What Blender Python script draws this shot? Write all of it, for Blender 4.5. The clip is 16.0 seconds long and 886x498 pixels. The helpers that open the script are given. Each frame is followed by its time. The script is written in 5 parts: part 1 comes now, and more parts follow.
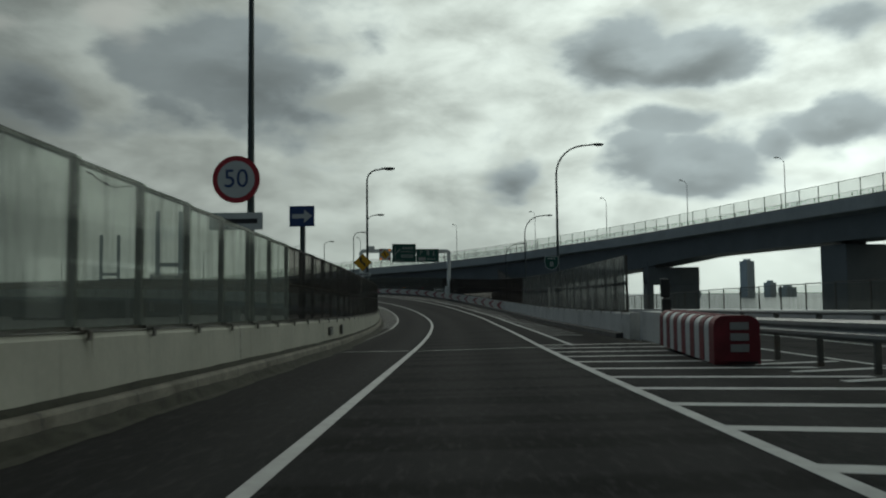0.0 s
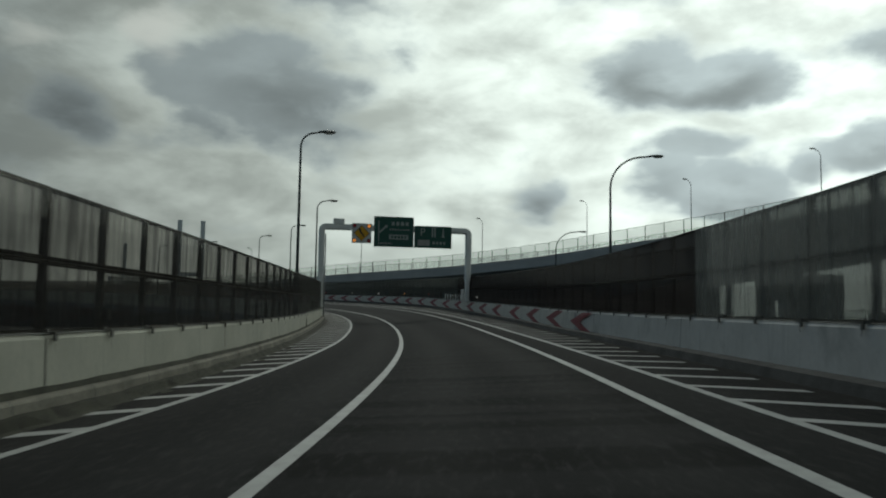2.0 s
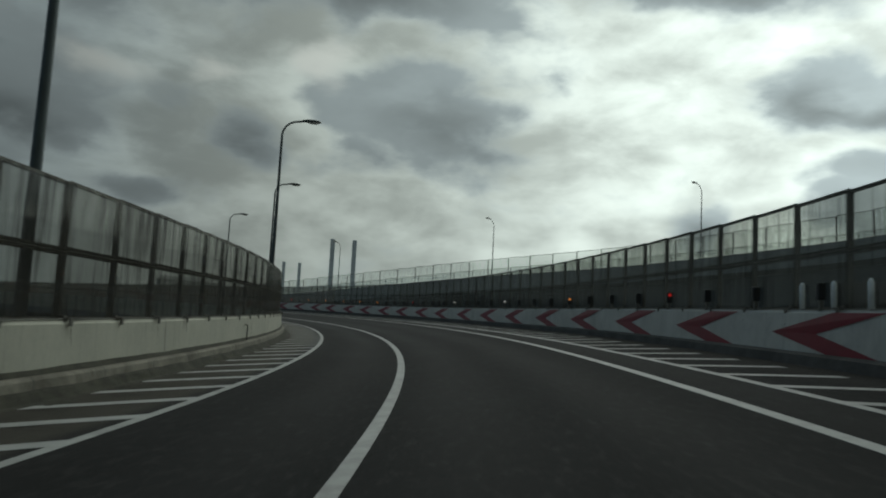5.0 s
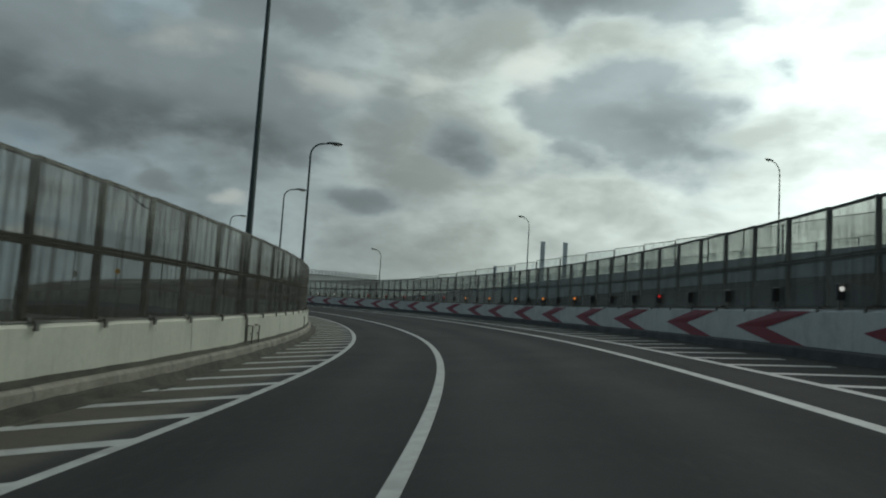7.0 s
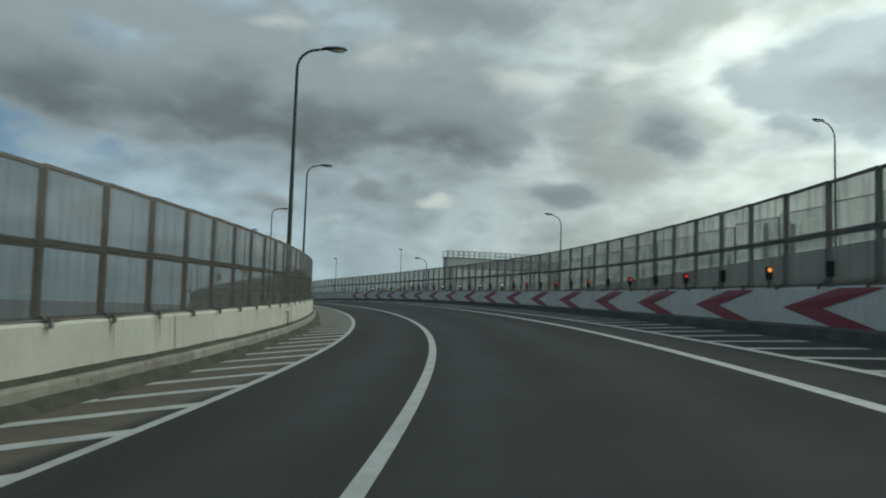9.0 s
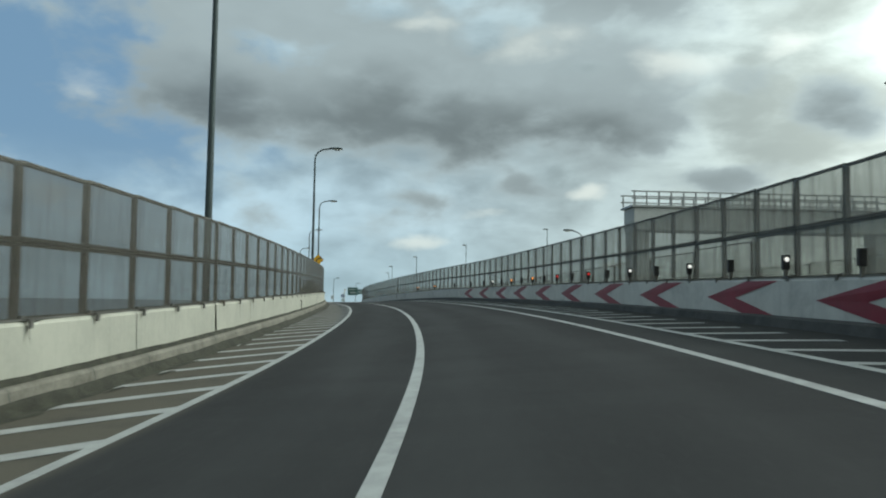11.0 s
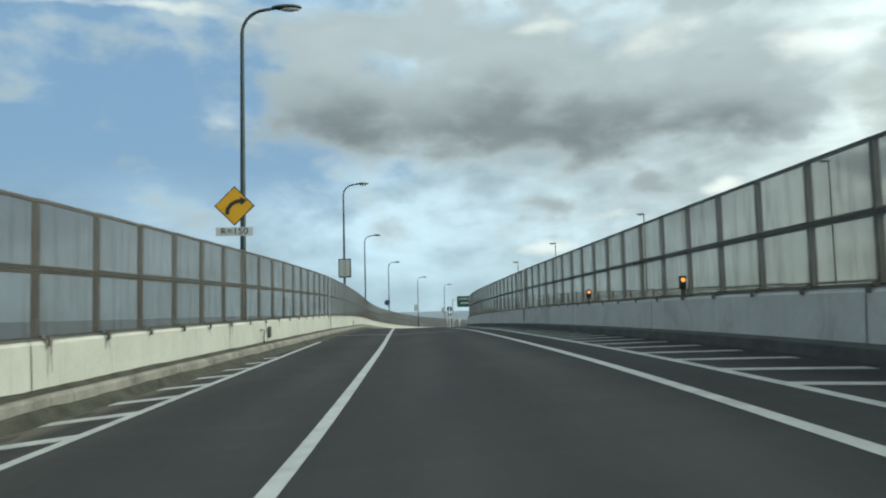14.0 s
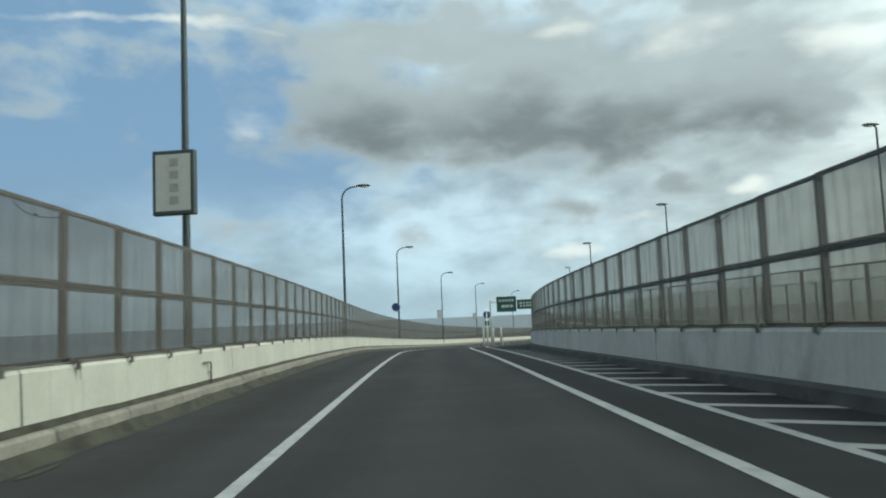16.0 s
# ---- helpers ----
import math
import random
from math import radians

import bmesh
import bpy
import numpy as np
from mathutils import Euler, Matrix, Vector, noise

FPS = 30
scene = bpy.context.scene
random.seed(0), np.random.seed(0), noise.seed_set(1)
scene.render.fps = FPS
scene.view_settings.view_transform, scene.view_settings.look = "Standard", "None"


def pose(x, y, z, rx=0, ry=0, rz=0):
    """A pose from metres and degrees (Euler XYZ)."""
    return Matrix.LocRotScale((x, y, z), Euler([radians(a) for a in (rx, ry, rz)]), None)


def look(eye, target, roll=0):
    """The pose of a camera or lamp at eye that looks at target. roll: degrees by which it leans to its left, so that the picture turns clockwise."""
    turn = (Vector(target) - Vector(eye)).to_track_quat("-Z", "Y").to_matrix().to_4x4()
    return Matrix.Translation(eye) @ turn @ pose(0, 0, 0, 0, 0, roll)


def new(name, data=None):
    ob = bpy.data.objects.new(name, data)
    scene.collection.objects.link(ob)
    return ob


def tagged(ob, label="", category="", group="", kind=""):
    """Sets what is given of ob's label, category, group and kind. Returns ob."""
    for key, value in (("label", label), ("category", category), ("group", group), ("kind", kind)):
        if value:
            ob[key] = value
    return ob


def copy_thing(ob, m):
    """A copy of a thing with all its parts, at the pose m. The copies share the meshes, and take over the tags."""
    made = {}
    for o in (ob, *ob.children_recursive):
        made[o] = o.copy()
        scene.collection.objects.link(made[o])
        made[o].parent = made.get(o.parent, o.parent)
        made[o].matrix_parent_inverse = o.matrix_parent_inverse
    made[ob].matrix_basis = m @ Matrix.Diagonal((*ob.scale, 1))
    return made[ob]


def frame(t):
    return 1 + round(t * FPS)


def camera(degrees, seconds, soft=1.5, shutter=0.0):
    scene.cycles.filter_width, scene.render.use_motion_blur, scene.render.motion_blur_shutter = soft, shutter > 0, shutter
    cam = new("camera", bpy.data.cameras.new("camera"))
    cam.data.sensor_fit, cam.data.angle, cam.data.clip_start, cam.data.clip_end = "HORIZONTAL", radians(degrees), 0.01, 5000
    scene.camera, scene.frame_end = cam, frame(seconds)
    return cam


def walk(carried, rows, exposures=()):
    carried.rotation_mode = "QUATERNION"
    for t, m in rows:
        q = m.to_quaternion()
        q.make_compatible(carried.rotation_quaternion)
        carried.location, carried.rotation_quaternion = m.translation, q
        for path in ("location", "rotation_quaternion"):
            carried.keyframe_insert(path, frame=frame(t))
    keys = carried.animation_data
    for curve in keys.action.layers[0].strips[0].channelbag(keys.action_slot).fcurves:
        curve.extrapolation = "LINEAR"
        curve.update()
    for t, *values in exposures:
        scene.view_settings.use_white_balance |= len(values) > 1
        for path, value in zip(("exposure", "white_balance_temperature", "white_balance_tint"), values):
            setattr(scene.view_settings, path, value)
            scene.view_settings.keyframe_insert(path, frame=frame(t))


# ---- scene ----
cam = camera(60.0, 16.0, soft=2.0, shutter=0.1)
walk(cam, [
    (0, pose(0.031, 0.018, 0.014, 93.337, 0.667, -0.161)),
    (0.5, pose(0.251, 10.282, -0.229, 93.655, 1.557, 0.310)),
    (1, pose(0.587, 20.528, -0.448, 94.336, 0.341, 0.218)),
    (1.5, pose(0.786, 30.678, -0.640, 95.102, -0.825, 0.306)),
    (2, pose(0.975, 40.691, -0.788, 94.659, -0.902, 1.657)),
    (2.5, pose(0.923, 50.533, -0.847, 95.784, -0.899, 1.438)),
    (3, pose(0.539, 60.217, -0.856, 97.620, -1.721, 3.752)),
    (3.5, pose(-0.284, 69.781, -0.829, 98.441, -1.927, 6.656)),
    (3.7, pose(-0.657, 73.549, -0.786, 98.547, -2.239, 7.692)),
    (4.25, pose(-1.869, 83.868, -0.628, 97.522, -2.648, 9.769)),
    (4.75, pose(-3.302, 93.130, -0.451, 96.547, -2.848, 11.673)),
    (5.25, pose(-5.065, 102.282, -0.234, 95.841, -3.089, 14.008)),
    (5.8, pose(-7.517, 112.170, 0.024, 95.467, -3.598, 17.425)),
    (6, pose(-8.540, 115.729, 0.117, 94.893, -3.970, 19.131)),
    (6.5, pose(-11.431, 124.521, 0.336, 94.997, -3.963, 23.819)),
    (7, pose(-14.716, 133.106, 0.555, 95.529, -3.567, 28.531)),
    (7.5, pose(-18.390, 141.521, 0.761, 95.236, -2.670, 33.291)),
    (8, pose(-22.661, 149.621, 0.953, 95.141, -2.086, 37.090)),
    (8.5, pose(-27.480, 157.397, 1.144, 95.136, -1.605, 40.648)),
    (9, pose(-32.933, 164.736, 1.335, 94.545, -1.823, 44.002)),
    (9.5, pose(-38.925, 171.727, 1.539, 94.172, -0.620, 47.026)),
    (10, pose(-45.353, 178.352, 1.726, 94.075, 0.087, 50.661)),
    (10.2, pose(-48.051, 180.910, 1.835, 94.530, -0.096, 51.818)),
    (10.75, pose(-55.814, 187.596, 2.085, 94.211, -0.624, 54.246)),
    (11.25, pose(-63.204, 193.305, 2.288, 93.498, -0.901, 56.702)),
    (11.75, pose(-70.884, 198.654, 2.461, 93.115, -0.778, 59.449)),
    (12.3, pose(-79.626, 204.090, 2.641, 93.415, 0.014, 62.317)),
    (12.5, pose(-82.864, 205.957, 2.691, 93.070, 0.641, 62.944)),
    (13, pose(-90.906, 210.865, 2.849, 93.389, 1.155, 63.000)),
    (13.5, pose(-99.086, 215.506, 2.952, 94.031, 0.925, 62.900)),
    (14, pose(-107.444, 219.746, 3.065, 94.405, 1.429, 65.169)),
    (14.5, pose(-115.898, 223.660, 3.156, 95.114, 1.606, 67.346)),
    (15, pose(-124.430, 227.446, 3.192, 94.248, 2.047, 67.795)),
    (15.5, pose(-133.102, 231.025, 3.180, 95.747, 1.923, 68.041)),
    (16, pose(-141.865, 234.618, 3.146, 94.893, 2.402, 67.113)),
], exposures=[(0, -1.95, 6400, 5), (0.8, -1.78, 6400, 5), (1.5, -1.64, 6400, 5), (3.5, -1.7, 6400, 5), (6, -1.46, 6300, 4), (7.5, -0.98, 6250, 4), (8.5, -0.74, 6250, 3), (10, -0.48, 6200, 3), (12.5, -0.01, 6300, 4), (14, 0.05, 6300, 4), (16, -0.02, 6300, 4)])

# ---------------------------------------------------------------- sky and sun
SUN_AZ, SUN_EL = 6.0, 40.0      # degrees left of +y, above the horizon


def sky_dir(az, el):
    a, e = radians(az), radians(el)
    return Vector((-math.sin(a) * math.cos(e), math.cos(a) * math.cos(e), math.sin(e)))


class Nodes:
    """Small helper to write node trees."""

    def __init__(self, tree):
        self.t = tree
        tree.nodes.clear()

    def add(self, kind, **values):
        n = self.t.nodes.new(kind)
        for k, v in values.items():
            if k == "ins":
                for key, val in v.items():
                    self.put(n, key, val)
            else:
                setattr(n, k, v)
        return n

    def put(self, n, key, val):
        sock = n.inputs[key]
        if isinstance(val, bpy.types.NodeSocket):
            self.t.links.new(val, sock)
        elif isinstance(val, bpy.types.Node):
            self.t.links.new(val.outputs[0], sock)
        else:
            sock.default_value = val

    def math(self, op, a, b=0.0, c=0.0, clamp=False):
        n = self.add("ShaderNodeMath", operation=op, use_clamp=clamp)
        for i, v in enumerate((a, b, c)):
            self.put(n, i, v)
        return n.outputs[0]

    def vmath(self, op, a, b=(0, 0, 0)):
        n = self.add("ShaderNodeVectorMath", operation=op)
        self.put(n, 0, a)
        self.put(n, 1, b)
        return n.outputs["Value" if op in ("DOT_PRODUCT", "LENGTH", "DISTANCE") else "Vector"]

    def noise(self, vec, scale, detail=4.0, rough=0.55, dist=0.0):
        return self.add("ShaderNodeTexNoise", ins={"Vector": vec, "Scale": scale, "Detail": detail, "Roughness": rough, "Distortion": dist})

    def ramp(self, fac, lo, hi):
        n = self.add("ShaderNodeMapRange", interpolation_type="SMOOTHSTEP", ins={"Value": fac, "From Min": lo, "From Max": hi})
        return n.outputs[0]

    def mix(self, fac, a, b, mode="MIX"):
        n = self.add("ShaderNodeMix", data_type="RGBA", blend_type=mode)
        for key, v in ((0, fac), (6, a), (7, b)):
            self.put(n, key, v)
        return n.outputs[2]


world = bpy.data.worlds.new("sky")
scene.world = world
world.use_nodes = True
w = Nodes(world.node_tree)
gen = w.add("ShaderNodeTexCoord").outputs["Generated"]
nishita = w.add("ShaderNodeTexSky", sky_type="NISHITA", sun_disc=False, sun_elevation=radians(SUN_EL),
                sun_rotation=radians(-SUN_AZ), air_density=1.0, dust_density=1.5).outputs[0]
clear = w.vmath("SCALE", nishita)
clear.node.inputs["Scale"].default_value = 0.085
sep = w.add("ShaderNodeSeparateXYZ", ins={0: gen})
# brightness falls from the hidden sun's side to the far side
toward = w.vmath("DOT_PRODUCT", gen, sky_dir(SUN_AZ - 38, 24))
gain = w.math("ADD", w.math("MULTIPLY", w.math("POWER", w.math("MULTIPLY", w.math("SUBTRACT", toward, 0.2), 1.25, clamp=True), 2.4), 3.4),
              w.math("ADD", w.math("MULTIPLY", w.ramp(toward, -0.7, 0.1), 0.2), 0.6))
# billows: fine fractal noise, flattened towards the horizon
squash = w.vmath("MULTIPLY", gen, (1.0, 1.0, 1.9))
billow = w.noise(squash, 4.0, 6.0, 0.5, 0.2).outputs[0]
puff = w.noise(squash, 10.0, 5.0, 0.5, 0.15).outputs[0]
tone = w.math("ADD", w.math("MULTIPLY", billow, 0.55), w.math("MULTIPLY", puff, 0.45))
wob = w.vmath("SUBTRACT", w.noise(squash, 7.0, 4.0, 0.5).outputs["Color"], (0.5, 0.5, 0.5))
wob2 = w.vmath("SCALE", wob)
wob2.node.inputs["Scale"].default_value = 0.075
dirn = w.vmath("NORMALIZE", w.vmath("ADD", gen, wob2))


def patches(spots):
    """Soft union of ellipses on the sky: azimuth, elevation, half width, half height (degrees), weight. Gives it and the height within it."""
    total, high = None, None
    for az, el, wa, we, k in spots:
        c = sky_dir(az, el)
        e1 = sky_dir(az - 90, 0)
        e2 = c.cross(e1)
        a = w.math("DIVIDE", w.vmath("DOT_PRODUCT", dirn, e1), math.sin(radians(wa)))
        b = w.math("DIVIDE", w.vmath("DOT_PRODUCT", dirn, e2), math.sin(radians(we)))
        front = w.ramp(w.vmath("DOT_PRODUCT", dirn, c), 0.3, 0.5)
        r2 = w.math("ADD", w.math("MULTIPLY", a, a), w.math("MULTIPLY", b, b))
        blob = w.math("MULTIPLY", w.math("MULTIPLY", w.math("EXPONENT", w.math("MULTIPLY", r2, -0.8)), k), front)
        lift = w.math("MULTIPLY", blob, b if e2.z > 0 else w.math("MULTIPLY", b, -1.0))
        total = blob if total is None else w.math("SMOOTH_MAX", total, blob, 0.15)
        high = lift if high is None else w.math("ADD", high, lift)
    return total, high


# thin bright veil, opening to pale blue on one side
open_blue = w.ramp(w.vmath("DOT_PRODUCT", gen, sky_dir(112, 12)), 0.5, 0.92)
pale_blue = w.ramp(w.vmath("DOT_PRODUCT", gen, sky_dir(112, 12)), 0.05, 0.85)
veil_col = w.mix(pale_blue, (0.92, 1.0, 0.93, 1), (0.76, 0.99, 1.14, 1))
wisp = w.noise(w.vmath("MULTIPLY", gen, (1.0, 1.0, 2.2)), 7.0, 6.0, 0.52, 0.3).outputs[0]
thin = w.math("ADD", w.math("MULTIPLY", w.ramp(w.math("ADD", w.math("MULTIPLY", tone, 0.6), w.math("MULTIPLY", wisp, 0.4)), 0.38, 0.62), 0.58), 0.58)
veil = w.vmath("SCALE", veil_col)
w.put(veil.node, "Scale", w.math("MULTIPLY", gain, thin))
blue = w.mix(0.75, clear, (0.25, 0.42, 0.62, 1))
gap = w.math("MULTIPLY", w.ramp(w.math("ADD", w.math("MULTIPLY", open_blue, 0.9), w.math("MULTIPLY", w.math("SUBTRACT", tone, 0.5), -1.6)), 0.45, 0.85), w.ramp(sep.outputs[2], 0.04, 0.2))
col = w.mix(gap, veil, blue)
# grey cloud bodies with bright rims
CLOUDS = [(-13, 17, 4.4, 2.5, 1.1), (-19, 16, 4.6, 2.1, 1.1), (-16.4, 12, 4.5, 1.4, 0.62), (-14.4, 9.5, 2.8, 1.5, 0.8), (-19.4, 8.6, 3.6, 2.0, 0.95),
          (-5.3, 7.9, 2.3, 2.0, 1.0), (-28, 10.8, 3.8, 1.9, 0.95), (-24.2, 10, 2, 1.1, 0.75), (-28.5, 17.8, 4, 1.4, 0.75), (14.5, 15.8, 7, 3.9, 0.95), (8.5, 16.2, 3.2, 3.0, 0.6),
          (19.5, 12.4, 4.5, 1.7, 0.7), (28.4, 13, 4, 1.9, 0.75), (34, 15.5, 3.5, 2.2, 0.6), (20.6, 25, 13, 3.4, 1.0), (-7.8, 25, 10, 2.8, 1.05), (43, 22, 8, 2.4, 0.75),
          (51, 14.2, 9, 3.3, 1.0), (42, 16.5, 5, 2.8, 0.7), (60, 15.2, 10, 3.9, 1.05), (74, 16.2, 6, 2.6, 0.85), (48, 12.2, 6, 2.4, 0.9), (34.9, 8.9, 5.5, 1.5, 0.75), (29, 13.8, 3.5, 1.4, 0.6),
          (56, 6.8, 4.5, 0.9, 0.62), (44, 12.8, 5.5, 2.5, 0.9), (57, 15, 18, 4.4, 1.08), (72, 14.6, 7, 3.2, 1.0), (81, 12.6, 4, 1.1, 0.5), (48.7, 8.3, 4, 1.0, 0.6), (66, 20, 14, 2.6, 0.7)]
body, rise = patches(CLOUDS)
ragged = w.math("ADD", body, w.math("ADD", w.math("MULTIPLY", w.math("SUBTRACT", puff, 0.5), 1.5), w.math("MULTIPLY", w.math("SUBTRACT", billow, 0.5), 0.9)))
cover = w.ramp(ragged, 0.2, 0.66)
side = w.math("ADD", w.math("MULTIPLY", rise, 0.36), w.math("MULTIPLY", w.math("SUBTRACT", tone, 0.5), 2.6))
depth = w.math("MULTIPLY", w.ramp(ragged, 0.3, 1.05), w.ramp(side, 0.6, -0.45))
pale = w.math("ADD", w.math("MULTIPLY", gain, 0.44), 0.19)
dark = w.math("ADD", w.math("MULTIPLY", gain, 0.09), 0.135)
lum = w.math("ADD", w.math("MULTIPLY", dark, depth), w.math("MULTIPLY", pale, w.math("SUBTRACT", 1.0, depth)))
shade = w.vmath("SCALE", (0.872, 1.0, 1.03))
w.put(shade.node, "Scale", lum)
col = w.mix(w.math("MULTIPLY", cover, 0.94), col, shade)
# sunlit heads and a thin trail
HEADS = [(22.5, 19.4, 3.2, 1.9, 1.0), (57, 4.6, 2.2, 0.8, 1.0), (80.6, 14.3, 3.0, 1.5, 0.62), (50, 18.6, 6, 1.6, 0.55), (44.8, 8.3, 1.6, 0.7, 0.9), (38, 17, 4, 2, 0.8), (30.7, 17.4, 3.2, 1.6, 0.9), (57, 20.2, 3, 1, 0.7),
         (52, 6.6, 3, 0.7, 0.6), (-26.5, 23.5, 6.5, 3.6, 1.05), (88, 20.9, 11, 0.55, 0.75)]
head = w.ramp(w.math("ADD", patches(HEADS)[0], w.math("MULTIPLY", w.math("SUBTRACT", puff, 0.5), 1.1)), 0.35, 1.0)
lit = w.vmath("SCALE", (0.97, 1.0, 0.93))
w.put(lit.node, "Scale", w.math("ADD", w.math("MULTIPLY", gain, 0.9), 0.3))
col = w.mix(w.math("MULTIPLY", head, 0.8), col, lit)
haze = w.math("MULTIPLY", w.ramp(sep.outputs[2], 0.12, -0.01), 0.6)
far = w.vmath("SCALE", w.mix(pale_blue, (0.9, 1.0, 0.92, 1), (0.72, 1.0, 1.14, 1)))
w.put(far.node, "Scale", w.math("MULTIPLY", gain, 0.88))
col = w.mix(haze, col, far)
bg = w.add("ShaderNodeBackground", ins={"Color": col, "Strength": 1.0})
w.add("ShaderNodeOutputWorld", ins={"Surface": bg})

sun = new("sun", bpy.data.lights.new("sun", "SUN"))
sun.data.energy, sun.data.angle, sun.data.color = 1.5, radians(12), (1.0, 0.95, 0.87)
sun.matrix_world = look(sky_dir(SUN_AZ, SUN_EL) * 100, (0, 0, 0))

# ---------------------------------------------------------------- materials


def material(name, base, rough=0.7, metal=0.0, vary=0.25, scale=2.0, bump=0.15, bump_scale=60.0, stain=None, streak=0.0, spec=0.4, per_object=0.0):
    """Plain painted, mineral or metal surface: tone varies at two scales, with optional stains and rain streaks."""
    m = bpy.data.materials.new(name)
    m.use_nodes = True
    n = Nodes(m.node_tree)
    co = n.add("ShaderNodeTexCoord").outputs["Object"]
    geo = n.add("ShaderNodeNewGeometry").outputs["Position"]
    large = n.noise(geo, scale, 5.0, 0.6).outputs[0]
    small = n.noise(geo, scale * 14, 4.0, 0.65).outputs[0]
    f = n.math("ADD", n.math("MULTIPLY", large, 0.65), n.math("MULTIPLY", small, 0.35))
    dark = tuple(c * (1 - vary) for c in base[:3]) + (1,)
    light = tuple(min(1, c * (1 + vary)) for c in base[:3]) + (1,)
    colour = n.mix(n.ramp(f, 0.3, 0.7), dark, light)
    if stain:
        s = n.ramp(n.noise(geo, scale * 0.55, 6.0, 0.7, 0.6).outputs[0], 0.5, 0.72)
        colour = n.mix(n.math("MULTIPLY", s, 0.7), colour, stain)
    if streak:
        long = n.vmath("MULTIPLY", geo, (3.2, 3.2, 0.22))
        s = n.ramp(n.noise(long, 2.6, 5.0, 0.7).outputs[0], 0.5, 0.75)
        colour = n.mix(n.math("MULTIPLY", s, streak), colour, tuple(c * 0.35 for c in base[:3]) + (1,))
    if per_object:
        rnd = n.add("ShaderNodeObjectInfo").outputs["Random"]
        k = n.math("ADD", n.math("MULTIPLY", rnd, 2 * per_object), 1 - per_object)
        hsv = n.add("ShaderNodeHueSaturation", ins={"Value": k, "Color": colour})
        colour = hsv.outputs[0]
    bsdf = n.add("ShaderNodeBsdfPrincipled", ins={"Base Color": colour, "Metallic": metal, "Specular IOR Level": spec})
    n.put(bsdf, "Roughness", n.math("ADD", n.math("MULTIPLY", small, 0.2), rough - 0.1, clamp=True))
    if bump:
        b = n.add("ShaderNodeBump", ins={"Strength": bump, "Distance": 0.02, "Height": n.noise(geo, bump_scale, 3.0, 0.6).outputs[0]})
        n.put(bsdf, "Normal", b)
    n.add("ShaderNodeOutputMaterial", ins={"Surface": bsdf})
    return m


def panel_material(name, tint, clear_part, dirt, shine=0.7, streaky=0.32):
    """Weathered clear plastic sheet: partly see-through, with dirt and rain streaks."""
    m = bpy.data.materials.new(name)
    m.use_nodes = True
    n = Nodes(m.node_tree)
    geo = n.add("ShaderNodeNewGeometry").outputs["Position"]
    rnd = n.add("ShaderNodeObjectInfo").outputs["Random"]
    streaks = n.ramp(n.noise(n.vmath("MULTIPLY", geo, (2.3, 2.3, 0.2)), 2.4, 6.0, 0.72, 0.15).outputs[0], 0.45, 0.66)
    cloud = n.noise(geo, 0.9, 5.0, 0.6).outputs[0]
    d = n.math("ADD", n.math("MULTIPLY", streaks, 0.45), n.math("MULTIPLY", n.math("ADD", cloud, n.math("MULTIPLY", rnd, 0.3)), 0.35), clamp=True)
    film = n.add("ShaderNodeBsdfPrincipled", ins={"Base Color": dirt, "Roughness": 0.55, "Specular IOR Level": 0.3})
    back = n.add("ShaderNodeBsdfTranslucent", ins={"Color": dirt})
    coat = n.add("ShaderNodeMixShader", ins={0: 0.55, 1: film, 2: back})
    see = n.add("ShaderNodeBsdfTransparent", ins={"Color": tint})
    gloss = n.add("ShaderNodeBsdfGlossy", ins={"Color": (0.9, 0.9, 0.9, 1), "Roughness": 0.04})
    f = n.add("ShaderNodeFresnel", ins={"IOR": 1.5}).outputs[0]
    glass = n.add("ShaderNodeMixShader", ins={0: n.math("MULTIPLY", f, shine), 1: see, 2: gloss})
    keep = n.math("SUBTRACT", clear_part, n.math("MULTIPLY", d, streaky), clamp=True)
    out = n.add("ShaderNodeMixShader", ins={0: keep, 1: coat, 2: glass})
    n.add("ShaderNodeOutputMaterial", ins={"Surface": out})
    return m


def lamp_material(name, colour, strength):
    m = bpy.data.materials.new(name)
    m.use_nodes = True
    n = Nodes(m.node_tree)
    e = n.add("ShaderNodeEmission", ins={"Color": colour, "Strength": strength})
    n.add("ShaderNodeOutputMaterial", ins={"Surface": e})
    return m


